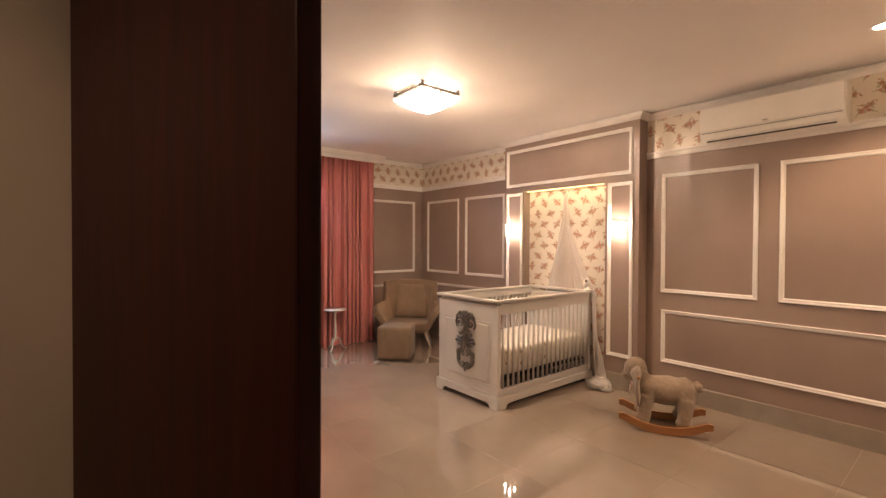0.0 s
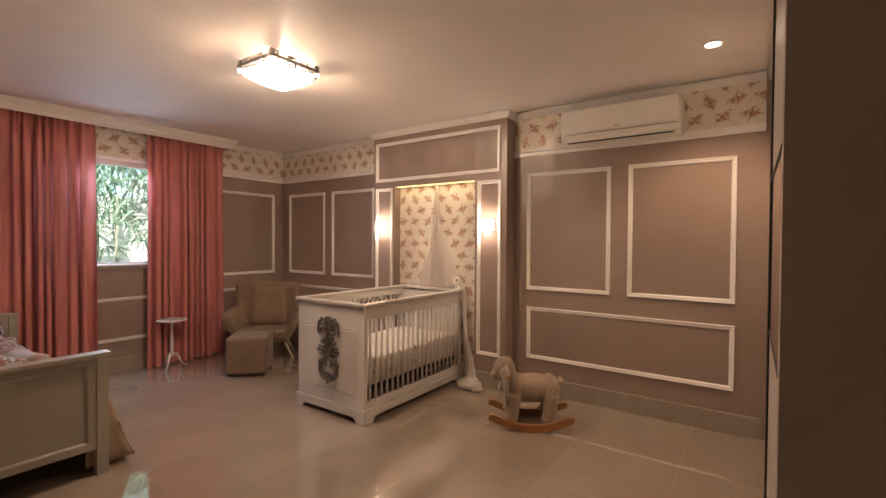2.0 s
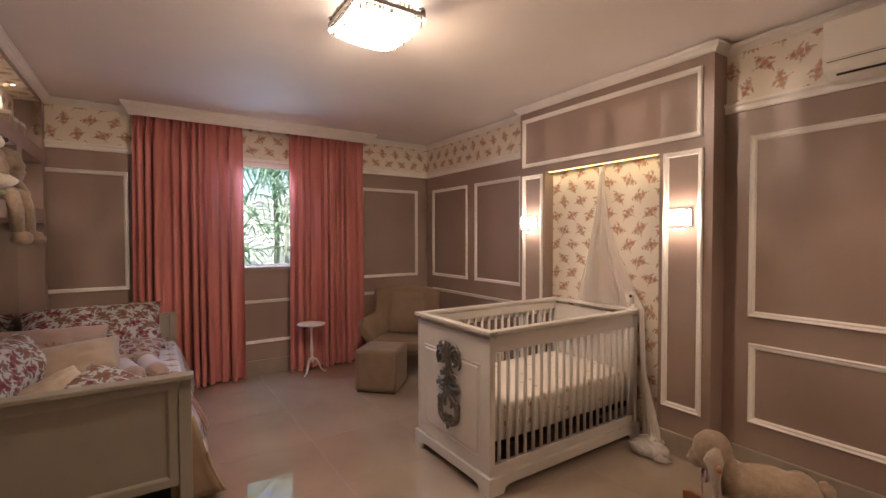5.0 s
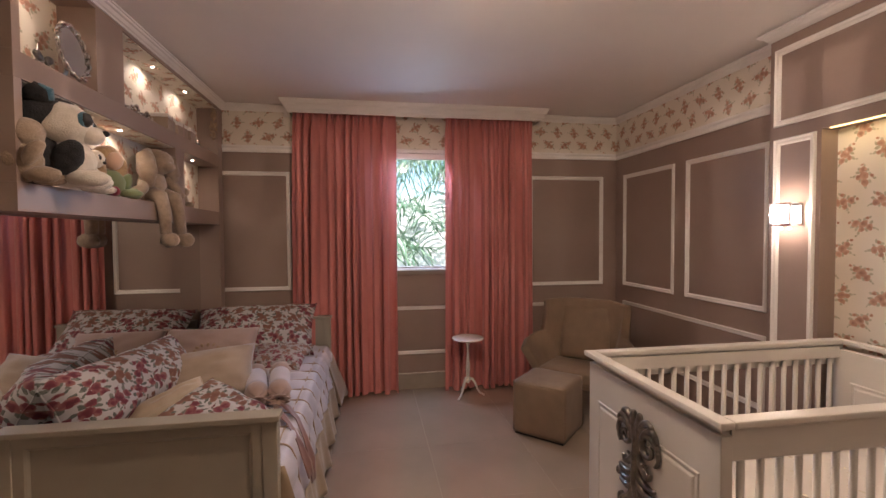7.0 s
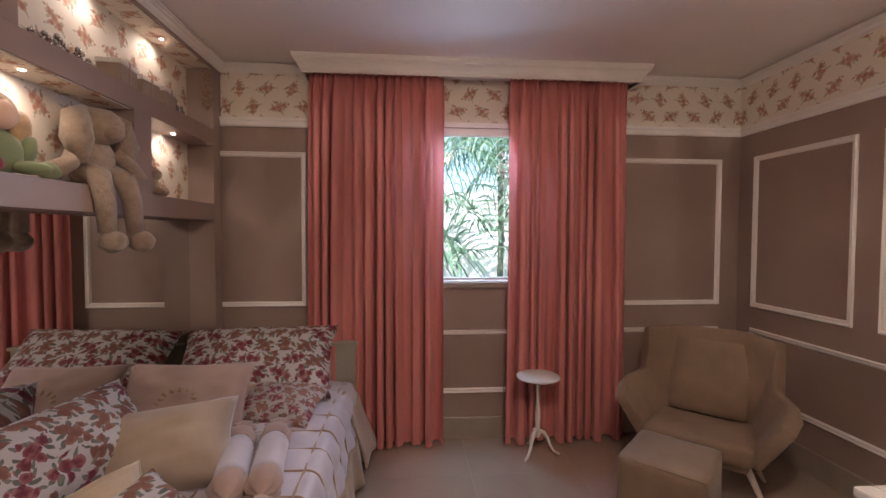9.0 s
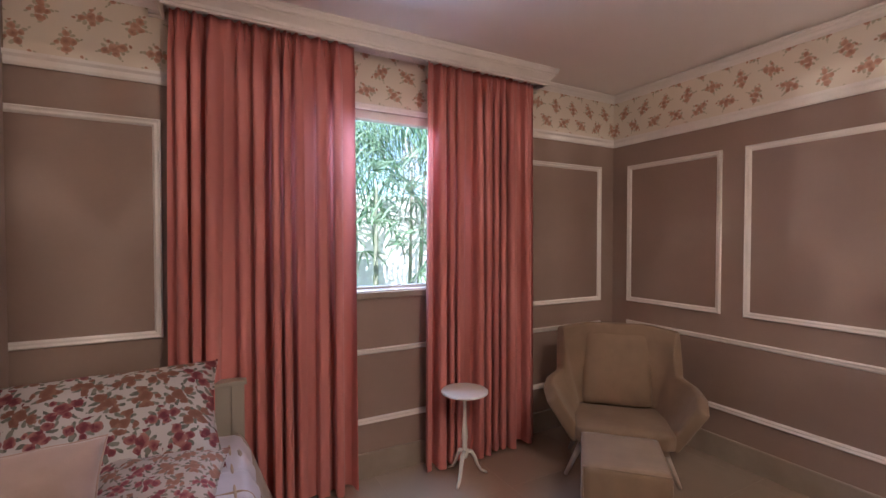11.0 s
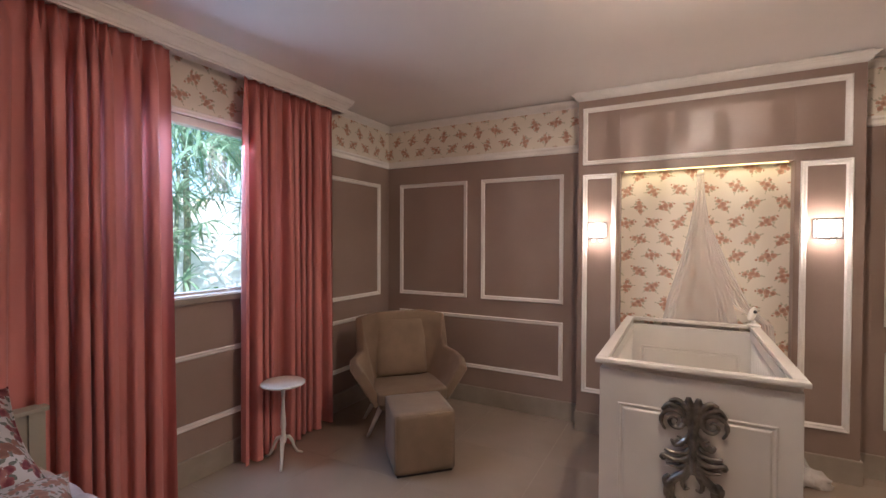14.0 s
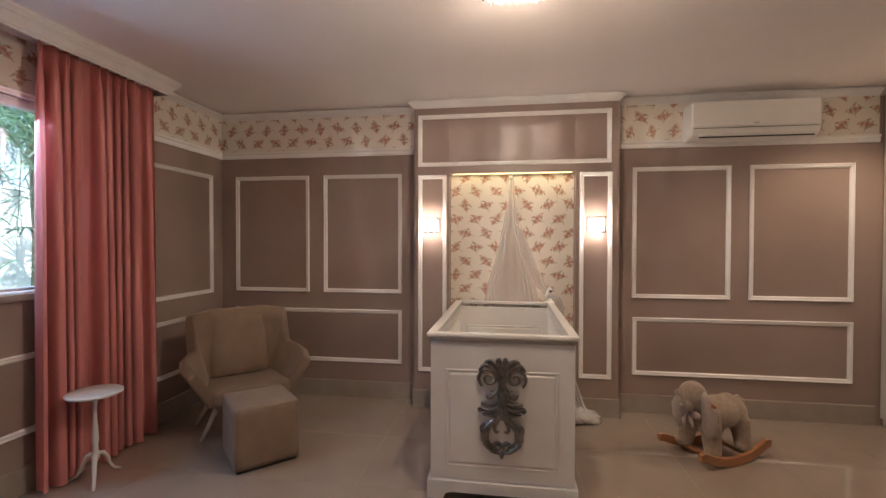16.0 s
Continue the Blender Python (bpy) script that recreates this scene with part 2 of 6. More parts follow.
M_DOOR = wood_mat("dark_mahogany", (0.022, 0.002, 0.0012), (0.046, 0.0046, 0.0026), 0.45)
M_DOOR.node_tree.nodes["Principled BSDF"].inputs["Specular IOR Level"].default_value = 0.3


def glow(name, c, power):
    k = Mat(name, 0.4)
    k.base(c)
    k.link((*c, 1), k.b.inputs["Emission Color"])
    k.set("Emission Strength", power)
    return k.m


def glass_mat(name="clear_glass"):
    m = bpy.data.materials.new(name)
    m.use_nodes = True
    t = m.node_tree
    out = t.nodes["Material Output"]
    tr = t.nodes.new("ShaderNodeBsdfTransparent")
    gl = t.nodes.new("ShaderNodeBsdfGlossy")
    gl.inputs["Roughness"].default_value = 0.02
    fr = t.nodes.new("ShaderNodeFresnel")
    mx = t.nodes.new("ShaderNodeMixShader")
    t.links.new(fr.outputs[0], mx.inputs[0])
    t.links.new(tr.outputs[0], mx.inputs[1])
    t.links.new(gl.outputs[0], mx.inputs[2])
    t.links.new(mx.outputs[0], out.inputs[0])
    return m


M_GLASS = glass_mat()
M_MIRROR = Mat("silvered_mirror", 0.015, 1.0).base((0.80, 0.80, 0.78)).m


# ---- mesh helpers ----
def box(bm, x0, x1, y0, y1, z0, z1, bevel=0.0, m=None):
    vs = [bm.verts.new((x, y, z)) for x in (x0, x1) for y in (y0, y1) for z in (z0, z1)]
    fs = [bm.faces.new([vs[i] for i in f]) for f in ((0, 1, 3, 2), (4, 6, 7, 5), (0, 4, 5, 1), (2, 3, 7, 6), (0, 2, 6, 4), (1, 5, 7, 3))]
    if m is not None:
        bmesh.ops.transform(bm, matrix=m, verts=vs)
    if bevel:
        es = list({e for f in fs for e in f.edges})
        bmesh.ops.bevel(bm, geom=es, offset=bevel, segments=2, affect="EDGES", profile=0.6)
    return bm


def rev(bm, prof, n=20, m=None, closed=True):
    """Turns a profile of (radius, height) round z."""
    rings = []
    for r, z in prof:
        rings.append([bm.verts.new((r * math.cos(2 * math.pi * i / n), r * math.sin(2 * math.pi * i / n), z)) for i in range(n)])
    for a, b in zip(rings, rings[1:]):
        for i in range(n):
            bm.faces.new((a[i], a[(i + 1) % n], b[(i + 1) % n], b[i]))
    if closed:
        bm.faces.new(rings[0][::-1])
        bm.faces.new(rings[-1])
    if m is not None:
        bmesh.ops.transform(bm, matrix=m, verts=[v for r in rings for v in r])
    return bm


def tube(bm, pts, radii, n=8, flat=1.0):
    """A round bar through pts, radii along it."""
    pts = [Vector(p) for p in pts]
    if isinstance(radii, (int, float)):
        radii = [radii] * len(pts)
    rings = []
    for i, p in enumerate(pts):
        d = (pts[min(i + 1, len(pts) - 1)] - pts[max(i - 1, 0)]).normalized()
        u = d.cross(Vector((0, 0, 1)) if abs(d.z) < 0.95 else Vector((1, 0, 0))).normalized()
        v = d.cross(u)
        rings.append([bm.verts.new(p + radii[i] * (u * math.cos(a) + v * flat * math.sin(a))) for a in (2 * math.pi * j / n for j in range(n))])
    for a, b in zip(rings, rings[1:]):
        for i in range(n):
            bm.faces.new((a[i], a[(i + 1) % n], b[(i + 1) % n], b[i]))
    bm.faces.new(rings[0][::-1])
    bm.faces.new(rings[-1])
    return bm


def blob(bm, c, r, rot=(0, 0, 0), n=14, wob=0.0, seed=0):
    """A soft lump: an uneven ellipsoid at c with radii r."""
    m = Matrix.Translation(c) @ Euler([radians(a) for a in rot]).to_matrix().to_4x4()
    vs = bmesh.ops.create_uvsphere(bm, u_segments=n, v_segments=max(6, n * 2 // 3), radius=1.0)["verts"]
    for v in vs:
        k = 1 + wob * noise.noise(v.co * 1.7 + Vector((seed, seed * 2.3, 0)))
        v.co = m @ Vector((v.co.x * r[0] * k, v.co.y * r[1] * k, v.co.z * r[2] * k))
    return bm


def frame_moulding(bm, axis, plane, out, u0, u1, z0, z1, prof=((0, 0), (0, 0.012), (0.006, 0.018), (0.016, 0.012), (0.026, 0.012), (0.032, 0.006), (0.036, 0))):
    """A mitred picture-frame moulding on a wall: axis 'x' or 'y' is the wall's normal."""
    rings = []
    for a, h in prof:
        ring = []
        for u, z in ((u0 + a, z0 + a), (u1 - a, z0 + a), (u1 - a, z1 - a), (u0 + a, z1 - a)):
            p = plane + out * h
            ring.append(bm.verts.new((p, u, z) if axis == "x" else (u, p, z)))
        rings.append(ring)
    for a, b in zip(rings, rings[1:]):
        for i in range(4):
            bm.faces.new((a[i], a[(i + 1) % 4], b[(i + 1) % 4], b[i]))
    return bm


def sweep(bm, path, prof):
    """Runs a profile of (out, z) along a path on plan, the room on its left, with mitred corners."""
    pts = [Vector(p) for p in path]
    rings = []
    for i, p in enumerate(pts):
        ds = []
        if i:
            ds.append((pts[i] - pts[i - 1]).normalized())
        if i < len(pts) - 1:
            ds.append((pts[i + 1] - pts[i]).normalized())
        ns = [Vector((-d.y, d.x)) for d in ds]
        m = ns[0] if len(ns) == 1 else (ns[0] + ns[1]) / (1 + ns[0].dot(ns[1]))
        rings.append([bm.verts.new((p.x + m.x * o, p.y + m.y * o, z)) for o, z in prof])
    for a, b in zip(rings, rings[1:]):
        for i in range(len(prof) - 1):
            bm.faces.new((a[i], b[i], b[i + 1], a[i + 1]))
    bm.faces.new(rings[0])
    bm.faces.new(rings[-1][::-1])
    return bm


def part(name, bm, material, parent=None, label="", smooth=False, m=None):
    """Links a bmesh as one mesh object under a thing."""
    me = bpy.data.meshes.new(name)
    bmesh.ops.recalc_face_normals(bm, faces=bm.faces)
    bm.to_mesh(me)
    bm.free()
    for one in material if isinstance(material, (list, tuple)) else [material]:
        me.materials.append(one)
    if smooth:
        for p in me.polygons:
            p.use_smooth = True
    ob = new(name, me)
    ob.parent = parent
    if m is not None:
        ob.matrix_basis = m
    return tagged(ob, label) if label else ob


def join(ob, voxel, smooth=0):
    """Melts overlapping lumps into one skin."""
    r = ob.modifiers.new("join", "REMESH")
    r.mode, r.voxel_size, r.use_smooth_shade = "VOXEL", voxel, True
    if smooth:
        k = ob.modifiers.new("smooth", "SMOOTH")
        k.factor, k.iterations = 0.5, smooth
    return ob


def thing(name, m, label, category, group="", kind=""):
    ob = new(name)
    ob.matrix_basis = m
    ob.empty_display_size = 0.1
    return tagged(ob, label, category, group, kind)


def setting(name, bm, material, label, category, smooth=False):
    return tagged(part(name, bm, material, None, "", smooth), label, category, kind="structure")


B = bmesh.new

# ---- the room ----
XE, YN, XW, YS, H = 4.60, 6.643, 0.27, 1.012, 2.67
XC, YC0, YC1 = 4.443, 2.995, 4.706          # the chimney-like projection behind the crib
NY0, NY1, NZ = 3.341, 4.396, 2.035          # its niche
UX, UM, UY0, UY1 = 0.80, 0.635, 4.30, 6.52   # the shelf unit over the bed: front, back, ends
WX0, WX1, WZ0, WZ1 = 1.92, 3.14, 1.13, 2.265  # the window

ceil = setting("ceiling", box(B(), -1.2, XE + 0.2, -0.9, YN + 0.2, H, H + 0.15), M_CEIL, "smooth painted white ceiling", "ceiling")

east = setting("wall_east", box(B(), XE, XE + 0.15, -0.9, YN + 0.15, 0, H), M_WALL, "taupe painted wall with white panel mouldings", "wall")
b = B()
box(b, XC, XE - 0.001, YC0, NY0, 0, H)
box(b, XC, XE - 0.001, NY1, YC1, 0, H)
box(b, XC, XE - 0.001, NY0 + 0.0005, NY1 - 0.0005, NZ, H)
part("chimney_breast", b, M_WALL, east, "taupe projecting breast round a shallow niche")
part("niche_wallpaper", box(B(), XE - 0.055, XE - 0.002, NY0 + 0.001, NY1 - 0.001, 0, NZ - 0.001), M_PAPER, east, "cream wallpaper with sprigs of roses")
for y0, y1, z0, z1, x in (
    (5.748, 6.492, 0.975, 2.067, XE), (4.854, 5.603, 0.975, 2.067, XE), (4.854, 6.492, 0.328, 0.82, XE),
    (2.083, 2.853, 0.975, 2.08, XE), (1.179, 1.941, 0.975, 2.08, XE), (1.177, 2.846, 0.322, 0.812, XE),
    (3.06, 4.67, 2.10, 2.542, XC), (4.42, 4.669, 0.318, 2.026, XC), (3.05, 3.31, 0.318, 2.026, XC)):
    part("panel_moulding", frame_moulding(B(), "x", x, -1, y0, y1, z0, z1), M_WHITE, east, "white mitred panel moulding")
for y0, y1 in ((YS, YC0), (YC1, YN)):
    part("wallpaper_band", box(B(), XE - 0.004, XE - 0.0005, y0 + 0.001, y1 - 0.001, 2.29, 2.606), M_PAPER, east, "cream wallpaper band with sprigs of roses")

b = B()
for x0, x1, z0, z1 in ((XW - 0.15, WX0, 0, H), (WX1, XE, 0, H), (WX0, WX1, 0, WZ0), (WX0, WX1, WZ1, H)):
    box(b, x0, x1, YN, YN + 0.15, z0, z1)
north = setting("wall_north", b, M_WALL, "taupe painted window wall with white panel mouldings", "wall")
for x0, x1, z0, z1 in ((0.66, 1.374, 0.985, 2.066), (0.66, 1.374, 0.335, 0.80), (1.56, 3.50, 0.335, 0.80), (3.66, 4.449, 0.97, 2.066), (3.66, 4.449, 0.335, 0.80)):
    part("panel_moulding", frame_moulding(B(), "y", YN, -1, x0, x1, z0, z1), M_WHITE, north, "white mitred panel moulding")
b = B()
for x0, x1, z0 in ((UX + 0.001, WX0 - 0.03, 2.29), (WX0 - 0.03, WX1 + 0.03, WZ1 + 0.005), (WX1 + 0.03, XE - 0.005, 2.29)):
    box(b, x0, x1, YN - 0.004, YN - 0.0005, z0, 2.606)
part("wallpaper_band", b, M_PAPER, north, "cream wallpaper band with sprigs of roses")

RAIL = ((0, 2.238), (0.012, 2.238), (0.016, 2.25), (0.016, 2.272), (0.026, 2.284), (0.026, 2.298), (0, 2.298))
for path in (((XE, YS), (XE, YC0)), ((XE, YC1), (XE, YN), (WX1 + 0.05, YN)), ((WX0 - 0.05, YN), (UX, YN))):
    setting("trim", sweep(B(), path, RAIL), M_WHITE, "white picture rail moulding on the wall", "moulding")
T = 2.652
CORNICE = ((0, T - 0.05), (0.006, T - 0.05), (0.010, T - 0.042), (0.018, T - 0.036), (0.028, T - 0.022), (0.038, T - 0.017), (0.042, T - 0.009), (0.050, T - 0.007), (0.052, T), (0.028, T + 0.003), (0.024, H - 0.0005), (0, H - 0.0005))
setting("cornice", sweep(B(), ((XE, YS), (XE, YC0), (XC, YC0), (XC, YC1), (XE, YC1), (XE, YN), (UX, YN), (UX, UY0), (XW, UY0), (XW, 2.20)), CORNICE), M_WHITE, "white moulded plaster cornice under the ceiling", "cornice")
SKIRT = ((0, 0), (0.012, 0), (0.012, 0.148), (0.008, 0.155), (0, 0.155))
setting("baseboard", sweep(B(), ((XE, YS), (XE, YC0), (XC, YC0), (XC, NY0 - 0.0), (XC, NY0)), SKIRT), M_BASE, "beige stone skirting along the wall", "baseboard")
setting("baseboard", sweep(B(), ((XC, NY1), (XC, YC1), (XE, YC1), (XE, YN), (UX, YN)), SKIRT), M_BASE, "beige stone skirting along the wall", "baseboard")
setting("baseboard", sweep(B(), ((XW, UY0), (XW, 2.20)), SKIRT), M_BASE, "beige stone skirting along the wall", "baseboard")
setting("baseboard", sweep(B(), ((0.34, 2.09), (-1.0, 2.09)), SKIRT), M_BASE, "beige stone skirting along the wall", "baseboard")

b = B()
box(b, XW - 0.15, XW, 2.20, YN, 0, H)
box(b, -1.0, 0.362, 2.09, 2.20, 0, H)
box(b, -1.15, -1.0, -0.75, 2.24, 0, H)
setting("wall_west", b, M_ENTRY, "plain beige painted entrance wall", "wall")
setting("wall_south", box(B(), -1.15, XE, -0.9, -0.75, 0, H), M_ENTRY, "plain beige painted wall behind the wardrobe", "wall")
setting("wall_entry", box(B(), 2.14, 2.228, -0.75, YS + 0.004, 0, H), M_ENTRY, "plain beige partition beside the wardrobe", "wall")

# the curtain box
b = B()
sweep(b, ((3.765, YN), (3.70, YN), (3.70, 6.47), (1.40, 6.47), (1.40, YN), (1.33, YN)), ((0, H - 0.108), (0.013, H - 0.108), (0.013, H - 0.096), (0.019, H - 0.093), (0.022, H - 0.078), (0.040, H - 0.056), (0.052, H - 0.046), (0.052, H - 0.038), (0.060, H - 0.034), (0.066, H - 0.020), (0.066, H - 0.012), (0.07, H - 0.010), (0.07, H - 0.0006), (0, H - 0.0006)))
setting("curtain_box", b, M_WHITE, "white moulded pelmet over the curtains", "pelmet")


# ---- window ----
def window():
    w = thing("window_1", pose(0, 0, 0), "white framed window with clear glass and stone sill", "window", kind="structure")
    b = B()
    for x0, x1, z0, z1 in ((WX0, WX1, WZ1 - 0.05, WZ1), (WX0, WX1, WZ0 + 0.02, WZ0 + 0.05), (WX0, WX0 + 0.05, WZ0 + 0.05, WZ1 - 0.05), (WX1 - 0.05, WX1, WZ0 + 0.05, WZ1 - 0.05)):
        box(b, x0, x1, YN + 0.02, YN + 0.09, z0, z1, 0.004)
    part("window_frame", b, M_WHITE, w)
    part("window_trim", frame_moulding(B(), "y", YN, -1, WX0 - 0.035, WX1 + 0.035, WZ0 - 0.0, WZ1 + 0.035), M_WHITE, w)
    part("window_sill", box(B(), WX0 - 0.03, WX1 + 0.03, YN - 0.03, YN + 0.15, WZ0 - 0.02, WZ0 + 0.018, 0.004), M_BASE, w, "grey-beige stone sill")
    g = part("pane", box(B(), WX0 + 0.05, WX1 - 0.05, YN + 0.05, YN + 0.056, WZ0 + 0.05, WZ1 - 0.05), M_GLASS, w)
    g.visible_shadow = False


window()


# ---- more materials ----
M_LACQ = plain("white_lacquer", (0.66, 0.625, 0.58), 0.28, vary=0.03, bump=0.03)
M_CREAM = plain("cream_bed_lacquer", (0.35, 0.32, 0.265), 0.35, vary=0.04, bump=0.04)
M_SILVER = plain("antique_silver", (0.20, 0.185, 0.165), 0.30, 0.9, vary=0.45, scale=26, bump=0.25, fine=60)
M_CHROME = plain("chrome", (0.62, 0.60, 0.58), 0.12, 1.0, vary=0.03, bump=0)
M_STEEL = plain("dark_chrome", (0.22, 0.20, 0.18), 0.25, 1.0, vary=0.05, bump=0)
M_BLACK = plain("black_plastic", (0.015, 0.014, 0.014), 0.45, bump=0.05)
M_PLASTIC = plain("white_plastic", (0.80, 0.77, 0.71), 0.3, vary=0.02, bump=0.02)
M_BEECH = wood_mat("beech_wood", (0.32, 0.135, 0.05), (0.43, 0.20, 0.08), 0.35, 0, 8)
M_LIMED = plain("pale_painted_wood", (0.66, 0.58, 0.50), 0.45, vary=0.06, bump=0.08)
M_MATTRESS = floral("crib_sheet", (0.78, 0.73, 0.67), [(0.72, 0.55, 0.42), (0.76, 0.60, 0.50)], (0.70, 0.62, 0.50), 9.0, flat=False)
M_ROSES = sprig("rose_cotton", (0.50, 0.48, 0.485), (0.16, 0.026, 0.042), (0.34, 0.16, 0.14), (0.05, 0.06, 0.048), (0.17, 0.175, 0.14), 0.128, 0.096, 0.088, "flat", 0.75, accent=(0.22, 0.125, 0.07), bloom_size=0.98, slim=0.82, rag=0.26)
M_ROSES_FINE = sprig("small_rose_cotton", (0.42, 0.37, 0.36), (0.20, 0.04, 0.06), (0.36, 0.15, 0.14), (0.08, 0.075, 0.06), (0.18, 0.16, 0.13), 0.088, 0.066, 0.057, "flat", 0.75, accent=(0.28, 0.17, 0.11), bloom_size=0.98, slim=0.82, rag=0.26)


def cloth(name, c, c2=None, rough=0.85, weave=380.0, wrinkle=14.0, sheen=0.3):
    k = Mat(name, rough)
    k.base(k.ramp(k.noise(7, 5), [(0.3, c), (0.7, c2 or tuple(x * 1.12 for x in c))]))
    h = k.math("ADD", k.math("MULTIPLY", k.noise(weave, 1), 0.25), k.noise(wrinkle, 4))
    k.bump(h, 0.25, 0.006)
    k.set("Sheen Weight", sheen)
    return k.m


M_PINK = cloth("blush_cotton", (0.36, 0.255, 0.22))
M_STRAW = cloth("straw_check_linen", (0.31, 0.235, 0.18), (0.37, 0.285, 0.222))
M_GOLD = cloth("gold_satin", (0.42, 0.33, 0.235), (0.49, 0.39, 0.29), 0.45)
M_QUILT = cloth("lilac_quilt", (0.46, 0.43, 0.49), (0.55, 0.51, 0.58), 0.4)
M_HEM = cloth("bronze_fringe", (0.28, 0.18, 0.11), (0.42, 0.30, 0.20))
M_BORDER = cloth("beige_woven_border", (0.27, 0.19, 0.115), (0.36, 0.265, 0.175))
M_RIBBON = cloth("dusty_satin_ribbon", (0.16, 0.075, 0.065), (0.24, 0.125, 0.105), 0.45)
M_TAUPE = cloth("taupe_upholstery", (0.20, 0.135, 0.085), (0.245, 0.168, 0.107), 0.8, sheen=0.15)


def fur(name, c, c2, sheen=0.5):
    k = Mat(name, 0.95)
    k.base(k.ramp(k.noise(38, 6), [(0.3, c), (0.7, c2)]))
    k.bump(k.noise(150, 5), 0.55, 0.010)
    k.set("Sheen Weight", sheen)
    return k.m


M_FUR = fur("oatmeal_plush", (0.28, 0.205, 0.145), (0.39, 0.295, 0.215), 0.3)
M_FUR_EAR = fur("grey_beige_plush", (0.35, 0.27, 0.21), (0.44, 0.35, 0.28), 0.3)
M_FUR_WHITE = fur("white_plush", (0.66, 0.60, 0.52), (0.78, 0.72, 0.64))
M_FUR_DARK = fur("charcoal_plush", (0.012, 0.012, 0.013), (0.03, 0.03, 0.033), 0.05)
M_FUR_BLUE = fur("teal_plush", (0.05, 0.14, 0.20), (0.08, 0.20, 0.28))
M_GREEN = cloth("sage_felt", (0.20, 0.24, 0.12))
M_RED = cloth("wine_felt", (0.26, 0.025, 0.04))
M_HAIR = fur("straw_yarn", (0.36, 0.22, 0.11), (0.52, 0.36, 0.20))
M_SKIN = cloth("peach_felt", (0.62, 0.42, 0.30))


def sheer(name, c, cover, trans):
    """Cloth that lets part of the light through."""
    m = bpy.data.materials.new(name)
    m.use_nodes = True
    t = m.node_tree
    out, bs = t.nodes["Material Output"], t.nodes["Principled BSDF"]
    nz = t.nodes.new("ShaderNodeTexNoise")
    nz.inputs["Scale"].default_value, nz.inputs["Detail"].default_value = 5.0, 5.0
    co = t.nodes.new("ShaderNodeTexCoord")
    mp = t.nodes.new("ShaderNodeMapping")
    mp.inputs["Scale"].default_value = (1, 1, 0.25)
    t.links.new(co.outputs["Object"], mp.inputs[0])
    t.links.new(mp.outputs[0], nz.inputs["Vector"])
    rp = t.nodes.new("ShaderNodeValToRGB")
    rp.color_ramp.elements[0].position, rp.color_ramp.elements[0].color = 0.3, (*[x * 0.88 for x in c], 1)
    rp.color_ramp.elements[1].position, rp.color_ramp.elements[1].color = 0.7, (*c, 1)
    t.links.new(nz.outputs["Fac"], rp.inputs[0])
    t.links.new(rp.outputs[0], bs.inputs["Base Color"])
    bs.inputs["Roughness"].default_value = 0.6
    bs.inputs["Sheen Weight"].default_value = 0.2
    wv = t.nodes.new("ShaderNodeTexNoise")
    wv.inputs["Scale"].default_value = 420
    t.links.new(co.outputs["Object"], wv.inputs["Vector"])
    bp = t.nodes.new("ShaderNodeBump")
    bp.inputs["Strength"].default_value, bp.inputs["Distance"].default_value = 0.2, 0.001
    t.links.new(wv.outputs["Fac"], bp.inputs["Height"])
    t.links.new(bp.outputs[0], bs.inputs["Normal"])
    tl = t.nodes.new("ShaderNodeBsdfTranslucent")
    t.links.new(rp.outputs[0], tl.inputs["Color"])
    m1 = t.nodes.new("ShaderNodeMixShader")
    m1.inputs[0].default_value = trans
    t.links.new(bs.outputs[0], m1.inputs[1])
    t.links.new(tl.outputs[0], m1.inputs[2])
    tp = t.nodes.new("ShaderNodeBsdfTransparent")
    m2 = t.nodes.new("ShaderNodeMixShader")
    m2.inputs[0].default_value = cover
    t.links.new(tp.outputs[0], m2.inputs[1])
    t.links.new(m1.outputs[0], m2.inputs[2])
    t.links.new(m2.outputs[0], out.inputs[0])
    return m


M_CURTAIN = sheer("salmon_curtain_cloth", (0.63, 0.222, 0.20), 1.0, 0.12)
M_TULLE = sheer("ivory_tulle", (0.97, 0.93, 0.90), 0.46, 0.5)


def crystal_mat(name, power):
    m = bpy.data.materials.new(name)
    m.use_nodes = True
    t = m.node_tree
    out, bs = t.nodes["Material Output"], t.nodes["Principled BSDF"]
    bs.inputs["Base Color"].default_value = (0.9, 0.88, 0.85, 1)
    bs.inputs["Roughness"].default_value = 0.05
    bs.inputs["Emission Color"].default_value = (1.0, 0.84, 0.66, 1)
    bs.inputs["Emission Strength"].default_value = power
    tp = t.nodes.new("ShaderNodeBsdfTransparent")
    mx = t.nodes.new("ShaderNodeMixShader")
    mx.inputs[0].default_value = 0.5
    t.links.new(tp.outputs[0], mx.inputs[1])
    t.links.new(bs.outputs[0], mx.inputs[2])
    t.links.new(mx.outputs[0], out.inputs[0])
    return m


M_CRYSTAL = crystal_mat("lit_crystal", 2.8)
M_BEAD = crystal_mat("sconce_crystal", 1.8)
M_BULB = glow("lit_bulb", (1.0, 0.85, 0.65), 4.0)
M_SPOT = glow("lit_spot", (1.0, 0.88, 0.70), 5.0)
M_LED = glow("yellow_led_strip", (1.0, 0.70, 0.25), 1.6)


